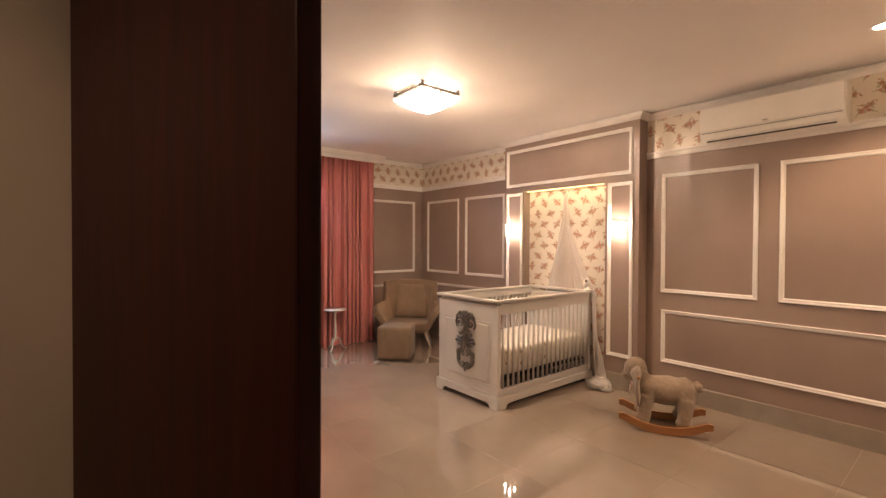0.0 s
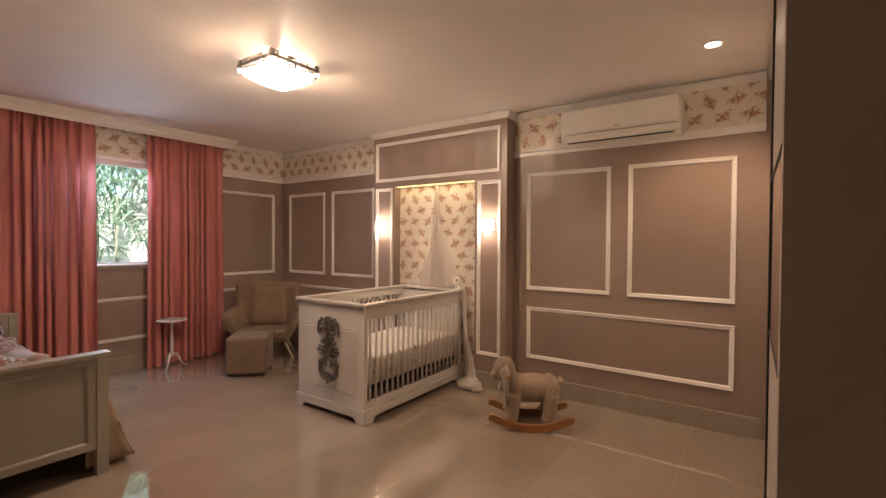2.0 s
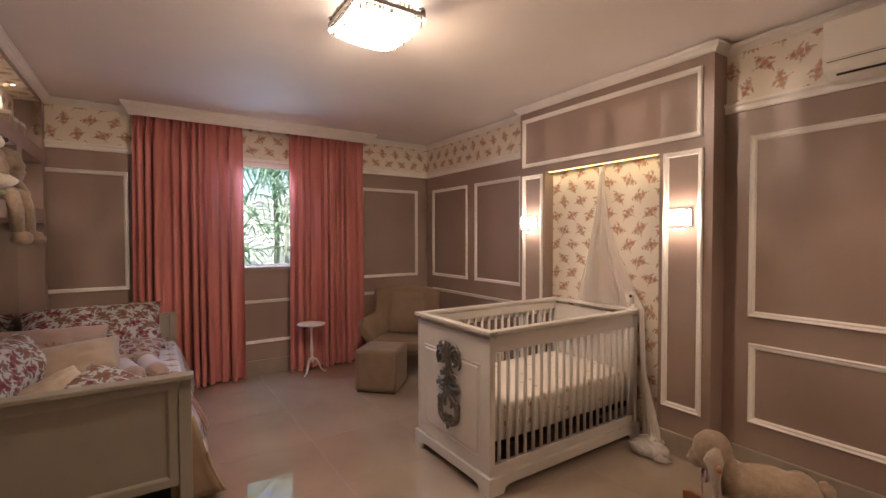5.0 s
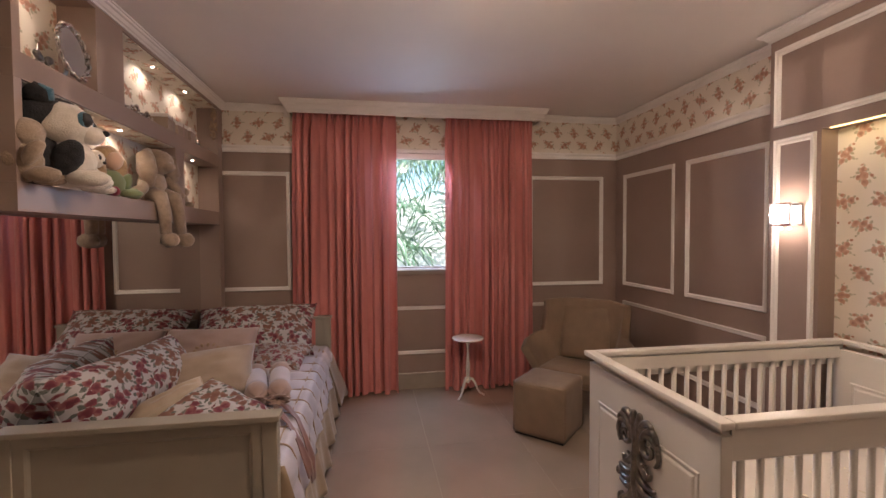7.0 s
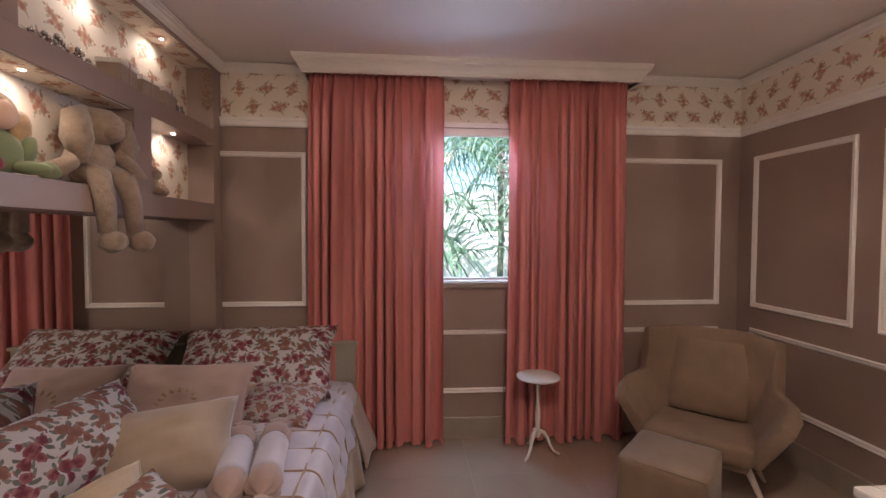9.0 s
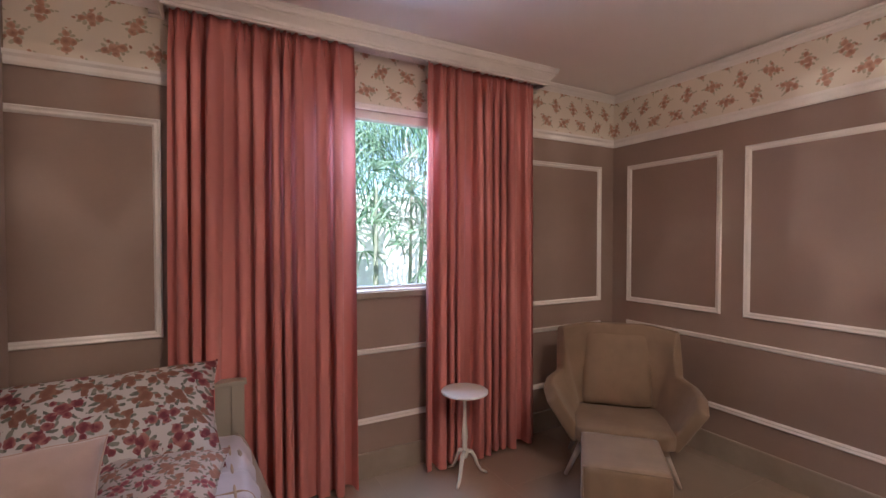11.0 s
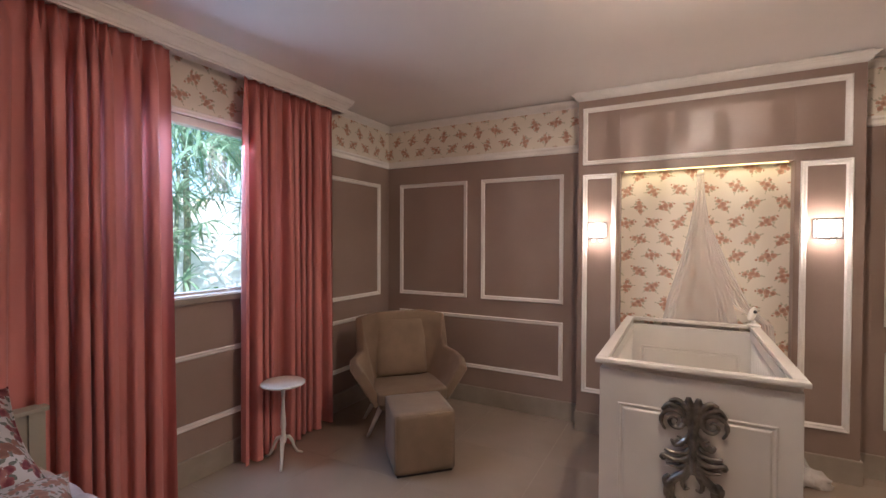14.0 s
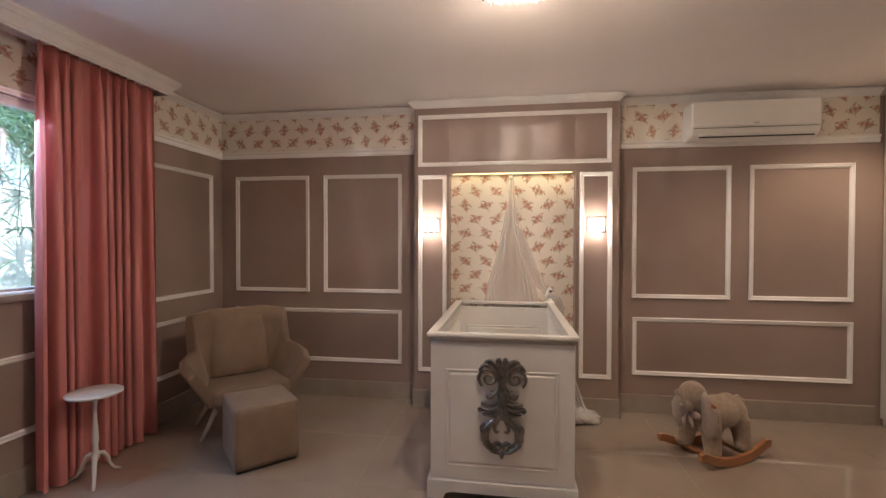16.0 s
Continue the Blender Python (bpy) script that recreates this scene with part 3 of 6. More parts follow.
def leaf_mat(name, a, b):
    k = Mat(name, 0.35)
    c = k.ramp(k.node("ShaderNodeNewGeometry").outputs["Random Per Island"], [(0.0, a), (1.0, b)])
    k.base(c)
    tl = k.node("ShaderNodeBsdfTranslucent", Color=c)
    mx = k.node("ShaderNodeMixShader", i0=0.4, i1=k.b.outputs[0], i2=tl.outputs[0])
    k.t.links.new(mx.outputs[0], k.t.nodes["Material Output"].inputs[0])
    return k.m


M_PALM = leaf_mat("palm_leaf", (0.09, 0.19, 0.11), (0.36, 0.50, 0.33))
M_SHRUB = leaf_mat("shrub_leaf", (0.10, 0.20, 0.05), (0.28, 0.40, 0.14))
M_BARK = plain("palm_bark", (0.25, 0.27, 0.19), 0.9, vary=0.3, scale=20, bump=0.5, fine=40)
M_GRASS = plain("lawn", (0.10, 0.16, 0.05), 0.9, vary=0.4, scale=4, bump=0.5, fine=60)
M_RENDER = plain("white_garden_wall", (0.84, 0.83, 0.80), 0.8, vary=0.06, bump=0.2)


# ---- the door standing open at the entrance ----
def door():
    d = thing("door_1", Matrix.Translation((0.366, 2.072, 0)) @ pose(0, 0, 0, 0, 0, -73.3), "dark mahogany door standing open against the wall", "door", kind="structure")
    part("door_leaf", box(B(), 0, 0.705, -0.018, 0.018, 0.008, 2.10, 0.004), M_DOOR, d)
    for z in (0.25, 1.05, 1.85):
        part("hinge", rev(B(), [(0.007, -0.05), (0.007, 0.05)], 10, pose(-0.006, 0.014, z)), M_CHROME, d, "steel hinge")
    for s in (1,):
        b = B()
        tube(b, [(0.645, s * 0.018, 0.98), (0.645, s * 0.062, 0.98), (0.525, s * 0.062, 0.98)], 0.009)
        part("door_handle", b, M_CHROME, d, "steel lever handle", True)


door()


M_DOORS = plain("off_white_wardrobe_lacquer", (0.56, 0.51, 0.44), 0.3, vary=0.03, bump=0.02)


# ---- wardrobe ----
def wardrobe():
    w = thing("wardrobe", pose(0, 0, 0), "built-in white sliding wardrobe with mirrored middle bands", "wardrobe")
    b = B()
    box(b, 2.232, XE - 0.004, 0.42, 0.955, 0.0, 0.06)
    box(b, 2.232, XE - 0.004, 0.42, 1.008, 2.60, 2.668)
    box(b, 2.232, XE - 0.004, 0.40, 0.42, 0.0, 2.668)
    part("carcass", b, M_DOORS, w)
    for x0, x1, y in ((3.02, 4.59, 0.972), (2.236, 3.13, 1.004)):
        d = part("sliding_door", box(B(), x0, x1, y - 0.012, y + 0.008, 0.062, 2.598, 0.002), M_DOORS, w)
        part("mirror_band", box(B(), x0 + 0.015, x1 - 0.085, y + 0.0085, y + 0.0105, 1.055, 1.70), M_MIRROR, d, "mirrored band")
        for z in (1.04, 1.701):
            part("band_edge", box(B(), x0 + 0.002, x1 - 0.071, y + 0.0085, y + 0.013, z, z + 0.014), M_BLACK, d, "thin dark edge of the mirror")
        if y > 1:
            part("door_stile", box(B(), x1 - 0.07, x1 - 0.002, y + 0.0085, y + 0.016, 0.064, 2.596, 0.002), M_BLACK, d, "black handle profile")


wardrobe()


# ---- curtains ----
def curtain(x0, x1, seed, label):
    c = thing("curtain", pose(0, 0, 0), label, "curtain", "window curtains")
    rnd = random.Random(seed)
    W = x1 - x0
    n, nz = 420, 34
    ph = [rnd.uniform(0, 6.3) for _ in range(8)]
    b = B()
    rows = []
    for j in range(nz + 1):
        v = j / nz
        z = 0.012 + v * 2.575
        row = []
        for i in range(n + 1):
            u = i / n
            top = v ** 3
            warp = u + 0.012 * math.sin(7 * u + ph[0]) + 0.010 * math.sin(17 * u + ph[1]) * (1 - top)
            th = 2 * math.pi * 10.5 * warp * W / 0.9 + 1.9 * math.sin(2 * math.pi * 1.7 * warp + ph[6]) + 0.95 * math.sin(2 * math.pi * 4.1 * warp + ph[7] + 0.5 * v) + 0.5 * (1 - v) * math.sin(9 * warp + ph[5]) + ph[2]
            slow = math.sin(2 * math.pi * 2.7 * warp + ph[4] + 0.6 * v)
            pinch = min(1.0, max(0.0, (v - 0.93) / 0.05))
            amp = (0.042 + 0.020 * slow) * (1 - 0.4 * top) * (1 - 0.55 * pinch)
            y = 6.545 - amp * math.sin(th) - 0.008 * math.sin(2 * th + ph[3]) * (1 + pinch) - 0.004 * math.sin(5.3 * th + ph[1]) * (1 - v)
            x = x0 + W * u - 0.014 * (1 - pinch) * math.sin(2 * th) + (u - 0.5) * 0.03 * (1 - v)
            row.append(b.verts.new((x, y, z - 0.004 * (1 - v) * slow)))
        rows.append(row)
    for a, d in zip(rows, rows[1:]):
        for i in range(n):
            b.faces.new((a[i], a[i + 1], d[i + 1], d[i]))
    part("drape", b, M_CURTAIN, c, smooth=True)
    part("curtain_rail", box(B(), x0 - 0.01, x1 + 0.01, 6.548, 6.562, 2.588, 2.60), M_PLASTIC, c)


curtain(1.42, 2.335, 5, "long pleated salmon pink curtain, drawn half open")
curtain(2.80, 3.655, 9, "long pleated salmon pink curtain beside a small table")


# ---- ceiling light ----
def chandelier():
    c = thing("ceiling_light", pose(2.56, 3.83, H), "square crystal ceiling light with chrome frame, lit", "ceiling light")
    s = 0.195
    b = B()
    for x0, x1, y0, y1 in ((-s, s, -s, -s + 0.014), (-s, s, s - 0.014, s), (-s, -s + 0.014, -s + 0.0141, s - 0.0141), (s - 0.014, s, -s + 0.0141, s - 0.0141)):
        box(b, x0, x1, y0, y1, -0.052, -0.028, 0.002)
    part("chrome_frame", b, M_STEEL, c, "dark chrome frame")
    b = B()
    box(b, -0.09, 0.09, -0.09, 0.09, -0.012, 0.0, 0.003)
    part("ceiling_plate", b, M_CHROME, c)
    for x, y in ((-s + 0.01, -s + 0.01), (s - 0.01, -s + 0.01), (-s + 0.01, s - 0.01), (s - 0.01, s - 0.01)):
        part("hanger", tube(B(), [(x * 0.4, y * 0.4, -0.008), (x, y, -0.034)], 0.003, 6), M_CHROME, c)
    for x, y in ((-0.07, -0.07), (0.07, 0.07), (-0.07, 0.07), (0.07, -0.07)):
        part("bulb", rev(B(), [(0.004, -0.012), (0.008, -0.03), (0.013, -0.045), (0.010, -0.058), (0.002, -0.064)], 10, pose(x, y, 0)), M_BULB, c, smooth=True)
    b = B()
    rev(b, [(0.0015, 0.0), (0.0075, -0.008), (0.0085, -0.016), (0.0015, -0.034)], 6)
    first = part("crystal", b, M_CRYSTAL, c, m=pose(0, 0, -0.06))
    data = first.data
    first.matrix_basis = pose(0, 0, -0.155)
    k = 13
    for i in range(k):
        for j in range(k):
            x, y = (i / (k - 1) - 0.5) * 0.37, (j / (k - 1) - 0.5) * 0.37
            if i == j == k // 2:
                continue
            r = max(abs(x), abs(y)) / 0.185
            q = (x * x + y * y) / (2 * 0.185 ** 2)
            z = -0.054 - 0.085 * (1 - 0.5 * r * r - 0.5 * q)
            o = new("crystal", data)
            o.parent = c
            fat = 1.75 if r < 0.6 else 1.3 if r < 0.75 else 1.5
            o.matrix_basis = pose(x, y, z, 0, 0, 30 * (i + j)) @ Matrix.Diagonal((fat, fat, 1, 1))
    pend = B()
    rev(pend, [(0.001, 0.0), (0.0055, -0.006), (0.0065, -0.036), (0.001, -0.056)], 6)
    one = part("pendant", pend, M_STEEL, c, "dark crystal pendant")
    r = random.Random(12)
    for i in range(60):
        a = (i + r.uniform(-0.3, 0.3)) / 60 * 4 % 4
        e, f = int(a), (a % 1) * 2 - 1
        x, y = ((f, -1), (1, f), (-f, 1), (-1, -f))[e]
        o = one if i == 0 else new("pendant", one.data)
        o.parent = c
        o.matrix_basis = pose(x * (s - 0.012), y * (s - 0.012), -0.052, 0, 0, 40 * i) @ Matrix.Diagonal((r.uniform(0.7, 1.5), r.uniform(0.7, 1.5), r.uniform(0.5, 1.25), 1))
    # crystal drops between the frame and the ceiling; the light falls through their gaps in rays
    drop = rev(B(), [(0.002, -0.027), (0.0085, -0.020), (0.0095, -0.010), (0.004, -0.001)], 6)
    one = part("crystal_drop", drop, M_STEEL, c, "dark crystal drop")
    n = 74
    for i in range(n):
        a = (i + r.uniform(-0.35, 0.35)) / n * 4 % 4
        e, f = int(a), (a % 1) * 2 - 1
        x, y = ((f, -1), (1, f), (-f, 1), (-1, -f))[e]
        fat = r.choice((0.4, 0.8, 1.2, 1.7))
        o = one if i == 0 else new("crystal_drop", one.data)
        o.parent = c
        o.matrix_basis = pose(x * (s - 0.007), y * (s - 0.007), 0, 0, 0, 25 * i) @ Matrix.Diagonal((fat, fat, 1, 1))


chandelier()


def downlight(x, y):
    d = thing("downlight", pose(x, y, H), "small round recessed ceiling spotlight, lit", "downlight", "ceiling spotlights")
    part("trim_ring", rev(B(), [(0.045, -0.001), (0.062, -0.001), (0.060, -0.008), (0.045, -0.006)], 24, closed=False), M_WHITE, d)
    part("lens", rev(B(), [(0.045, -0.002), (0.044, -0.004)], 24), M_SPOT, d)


downlight(3.89, 1.30)
# unseen fitting over the hall, added for the assumed light there
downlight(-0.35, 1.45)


# ---- wall sconces ----
def sconce():
    s = thing("wall_sconce", pose(XC, 3.18, 1.59), "small square crystal wall sconce with chrome frame, lit", "wall lamp", "sconces beside the niche")
    part("back_plate", box(B(), -0.012, -0.0005, -0.065, 0.065, -0.06, 0.06, 0.002), M_CHROME, s)
    b = B()
    for z in (0.058, -0.064):
        box(b, -0.085, -0.079, -0.068, 0.068, z, z + 0.006, 0.001)
        for y in (-0.068, 0.062):
            box(b, -0.0785, -0.0125, y, y + 0.006, z, z + 0.006, 0.001)
    for y in (-0.066, 0.060):
        box(b, -0.085, -0.079, y, y + 0.006, -0.058, 0.058)
    part("frame", b, M_CHROME, s)
    for i in range(5):
        for j in range(4):
            part("crystal_bead", box(B(), -0.078, -0.062, -0.056 + i * 0.0232, -0.037 + i * 0.0232, -0.052 + j * 0.027, -0.028 + j * 0.027, 0.004), M_BEAD, s)
    for y in (-0.026, 0.026):
        part("drop", blob(B(), (-0.045, y, -0.078), (0.008, 0.014, 0.010), n=8), M_BEAD, s, "hanging crystal drop", True)
    return s


s = sconce()
copy_thing(s, pose(XC, 4.553, 1.59))
part("led_strip", box(B(), XC + 0.015, XC + 0.025, NY0 + 0.03, NY1 - 0.03, NZ - 0.006, NZ - 0.001), M_LED, east, "yellow LED strip light")


# ---- air conditioner ----
def aircon():
    a = thing("air_conditioner", pose(XE, 1.997, 2.268) @ Matrix.Diagonal((0.92, 0.978, 0.90, 1)), "white wall-mounted split air conditioner, louvre closed", "air conditioner")
    w = 0.475
    b = B()
    prof = [(-0.001, 0), (-0.13, 0.0), (-0.185, 0.035), (-0.205, 0.08), (-0.205, 0.29), (-0.17, 0.32), (-0.001, 0.32)]
    l = [b.verts.new((x, -w, z)) for x, z in prof]
    r = [b.verts.new((x, w, z)) for x, z in prof]
    b.faces.new(l)
    b.faces.new(r[::-1])
    for i in range(len(prof)):
        k = (i + 1) % len(prof)
        b.faces.new((l[i], l[k], r[k], r[i]))
    bmesh.ops.bevel(b, geom=list(b.edges), offset=0.008, segments=2, affect="EDGES")
    part("body", b, M_PLASTIC, a)
    part("front_panel", box(B(), -0.218, -0.206, -w + 0.015, w - 0.004, 0.095, 0.312, 0.006), M_PLASTIC, a)
    part("panel_gap", box(B(), -0.2075, -0.2, -w + 0.02, w - 0.02, 0.085, 0.0885), M_BLACK, a, "dark joint under the front panel")
    m = pose(-0.178, 0, 0.036, 0, 28, 0)
    part("louvre", box(B(), -0.012, -0.004, -w + 0.05, w - 0.06, -0.026, 0.03, 0.002, m), M_PLASTIC, a)
    for z in (-0.034, 0.034):
        part("air_slot", box(B(), -0.0125, -0.001, -w + 0.05, w - 0.06, z - 0.004, z + 0.003, 0, m), M_BLACK, a, "dark air slot")
    part("maker_badge", box(B(), -0.2195, -0.2182, -0.018, 0.018, 0.118, 0.126), M_CHROME, a, "small grey badge")


aircon()


# ---- crib ----
def ornament(parent, m):
    """Carved scrollwork: curled leaf stems, mirrored about the middle."""
    b = B()

    def spiral(cx, cz, r0, r1, a0, turns, rad, s):
        pts, rr = [], []
        for i in range(26):
            f = i / 25
            a, r = a0 + turns * 2 * math.pi * f, r0 + (r1 - r0) * f
            pts.append((-0.006 - 0.006 * f, s * (cx + r * math.cos(a)), cz + r * math.sin(a)))
            rr.append(rad * (0.45 + 0.7 * math.sin(math.pi * min(1, f * 1.1 + 0.08))) * (1 - 0.35 * f))
        tube(b, pts, rr, 7, 0.8)

    def stem(pts, rad, s):
        ps = [Vector((-0.008, s * y, z)) for y, z in pts]
        fine, rr = [], []
        for i in range(len(ps) - 1):
            for q in range(5):
                p0, p1, p2, p3 = ps[max(i - 1, 0)], ps[i], ps[i + 1], ps[min(i + 2, len(ps) - 1)]
                t = q / 5
                fine.append(0.5 * ((2 * p1) + (p2 - p0) * t + (2 * p0 - 5 * p1 + 4 * p2 - p3) * t * t + (3 * p1 - p0 - 3 * p2 + p3) * t ** 3))
        fine.append(ps[-1])
        for i in range(len(fine)):
            f = i / (len(fine) - 1)
            rr.append(rad * (0.35 + 0.8 * math.sin(math.pi * (0.12 + 0.78 * f))))
        tube(b, fine, rr, 7, 0.8)

    for s in (1, -1):
        spiral(0.068, 0.152, 0.056, 0.012, -0.9, 1.45, 0.013, s)
        spiral(0.068, 0.150, 0.032, 0.007, 2.4, 1.3, 0.010, s)
        spiral(0.052, 0.066, 0.022, 0.005, 1.2, 1.2, 0.009, s)
        spiral(0.107, -0.012, 0.017, 0.004, 3.6, -1.2, 0.009, s)
        spiral(0.024, -0.196, 0.024, 0.005, 0.4, 1.4, 0.010, s)
        stem([(0.010, 0.11), (0.012, 0.18), (0.017, 0.235), (0.018, 0.258)], 0.015, s)
        stem([(0.014, 0.16), (0.030, 0.215), (0.060, 0.240), (0.090, 0.232)], 0.013, s)
        stem([(0.018, 0.15), (0.048, 0.200), (0.088, 0.220), (0.118, 0.190)], 0.012, s)
        stem([(0.012, 0.14), (0.034, 0.175), (0.058, 0.210), (0.064, 0.216)], 0.008, s)
        stem([(0.009, 0.12), (0.028, 0.080), (0.064, 0.050), (0.080, 0.072)], 0.012, s)
        stem([(0.008, 0.09), (0.020, 0.036), (0.060, 0.018), (0.106, 0.024)], 0.012, s)
        stem([(0.008, 0.06), (0.020, 0.008), (0.064, -0.012), (0.116, 0.002)], 0.014, s)
        stem([(0.008, 0.04), (0.018, -0.010), (0.050, -0.038), (0.100, -0.034)], 0.012, s)
        stem([(0.008, 0.02), (0.030, -0.050), (0.085, -0.110), (0.088, -0.180), (0.045, -0.222), (0.012, -0.232)], 0.015, s)
        stem([(0.006, -0.01), (0.026, -0.062), (0.068, -0.112), (0.070, -0.165), (0.042, -0.202)], 0.009, s)
        stem([(0.008, -0.01), (0.013, -0.060), (0.034, -0.098), (0.030, -0.126), (0.010, -0.120)], 0.009, s)
        stem([(0.086, -0.080), (0.102, -0.100), (0.100, -0.135)], 0.011, s)
    tube(b, [(-0.012, 0, 0.215), (-0.017, 0, 0.10), (-0.017, 0, 0.0), (-0.012, 0, -0.06)], [0.006, 0.011, 0.012, 0.005], 8)
    blob(b, (-0.012, 0, -0.240), (0.012, 0.012, 0.022), n=10)
    join(part("carved_ornament", b, M_SILVER, parent, "carved antique-silver scroll ornament", True, m), 0.0032)


def crib():
    c = thing("crib", pose(0, 0, 0), "white wooden crib with slatted sides and silver carved ornament", "crib")
    X0, X1, Y0, Y1 = 3.105, 4.50, 3.53, 4.325
    for x, s in ((X0, 1), (X1 - 0.04, -1)):
        o = x if s == 1 else x + 0.04
        e = part("end_panel", box(B(), x, x + 0.04, Y0, Y1, 0.11, 0.888, 0.003), M_LACQ, c)
        for side in (-1, 1):
            pl = x if side == -1 else x + 0.04
            b = frame_moulding(B(), "x", pl, side, Y0 + 0.085, Y1 - 0.085, 0.185, 0.735, ((0, 0), (0.003, 0.004), (0.008, 0.0045), (0.014, 0.001), (0.020, 0.0008), (0.026, 0.006), (0.030, 0.007)))
            part("panel_moulding", b, M_LACQ, e)
            part("field", box(B(), pl if side == 1 else pl - 0.007, pl + 0.007 if side == 1 else pl, Y0 + 0.1152, Y1 - 0.1152, 0.2152, 0.7048), M_LACQ, e)
        if s == 1:
            ornament(e, pose(X0 - 0.008, (Y0 + Y1) / 2 - 0.004, 0.532) @ Matrix.Scale(1.08, 4))
    # moulded top rim
    b = B()
    for x0, x1, y0, y1 in ((X0 - 0.020, X0 + 0.03, Y0 - 0.020, Y1 + 0.020), (X1 - 0.03, X1 + 0.012, Y0 - 0.020, Y1 + 0.020), (X0 + 0.0305, X1 - 0.0305, Y0 - 0.020, Y0 + 0.035), (X0 + 0.0305, X1 - 0.0305, Y1 - 0.035, Y1 + 0.020)):
        box(b, x0, x1, y0, y1, 0.914, 0.938, 0.007)
    part("top_rim", b, M_LACQ, c)
    b = B()
    sweep(b, ((X1 + 0.0, Y0), (X0, Y0), (X0, Y1), (X1 + 0.0, Y1)), ((0, 0.81), (-0.006, 0.81), (-0.007, 0.845), (-0.011, 0.872), (-0.016, 0.898), (-0.018, 0.9135), (0, 0.9135)))
    part("rim_moulding", b, M_LACQ, c)
    for y in (Y0 + 0.006, Y1 - 0.034):
        r = part("side_rail", box(B(), X0 + 0.041, X1 - 0.041, y, y + 0.028, 0.848, 0.907), M_LACQ, c)
        part("side_rail", box(B(), X0 + 0.041, X1 - 0.041, y, y + 0.028, 0.10, 0.165, 0.002), M_LACQ, c)
        n = 19
        for i in range(n):
            x = X0 + 0.085 + i * (X1 - X0 - 0.17) / (n - 1)
            part("slat", rev(B(), [(0.011, 0.166), (0.011, 0.847)], 8, pose(x, y + 0.014, 0)), M_LACQ, c, smooth=True)
    # plinth with bracket feet
    b = B()

    def plinth(p, q, d):
        """A board on two feet from p to q, d its outward side."""
        p, q, d = Vector(p), Vector(q), Vector(d)
        L = (q - p).length
        u = (q - p) / L
        prof = [(0, 0), (0.09, 0), (0.105, 0.035), (0.14, 0.044), (L - 0.14, 0.044), (L - 0.105, 0.035), (L - 0.09, 0), (L, 0), (L, 0.105), (0, 0.105)]
        f = [b.verts.new((*(p + u * a + d * 0.018), z)) for a, z in prof]
        g = [b.verts.new((*(p + u * a), z)) for a, z in prof]
        b.faces.new(f)
        b.faces.new(g[::-1])
        for i in range(len(prof)):
            k = (i + 1) % len(prof)
            b.faces.new((f[i], f[k], g[k], g[i]))
    plinth((X0, Y0 - 0.017), (X0, Y1 + 0.017), (-1, 0))
    plinth((X1, Y0 - 0.017), (X1, Y1 + 0.017), (1, 0))
    plinth((X0 + 0.0005, Y0), (X1 - 0.0005, Y0), (0, -1))
    plinth((X0 + 0.0005, Y1), (X1 - 0.0005, Y1), (0, 1))
    part("plinth", b, M_LACQ, c, "plinth board with bracket feet")
    b = B()
    sweep(b, ((X1, Y0 - 0.001), (X0 - 0.001, Y0 - 0.001), (X0 - 0.001, Y1 + 0.001), (X1, Y1 + 0.001)), ((0, 0.1055), (-0.022, 0.1055), (-0.021, 0.114), (-0.012, 0.122), (-0.005, 0.13), (0, 0.134)))
    part("plinth_moulding", b, M_LACQ, c)
    # solid board; the shade of the gap below the mattress is its black colour
    part("bed_base", box(B(), X0 + 0.05, X1 - 0.05, Y0 + 0.04, Y1 - 0.04, 0.225, 0.25), M_BLACK, c, "black board for the dark gap under the mattress")
    return c


crib()


def soft_box(x0, x1, y0, y1, z0, z1, r, seed=0, wob=0.006):
    b = B()
    box(b, x0, x1, y0, y1, z0, z1)
    bmesh.ops.subdivide_edges(b, edges=list(b.edges), cuts=9, use_grid_fill=True)
    c, h = Vector(((x0 + x1) / 2, (y0 + y1) / 2, (z0 + z1) / 2)), Vector(((x1 - x0) / 2 - r, (y1 - y0) / 2 - r, (z1 - z0) / 2 - r))
    for v in b.verts:
        d = v.co - c
        q = Vector([max(-a, min(a, t)) for a, t in zip(h, d)])
        e = d - q
        v.co = c + q + (e.normalized() * r if e.length > 1e-6 else e)
        v.co += wob * noise.noise_vector(v.co * 5 + Vector((seed, 0, 0)))
    return b


mat = tagged(part("crib_mattress", soft_box(3.16, 4.445, 3.57, 4.285, 0.251, 0.50, 0.045, 3), M_MATTRESS, smooth=True), "crib mattress in a cream patterned fitted sheet", "mattress")


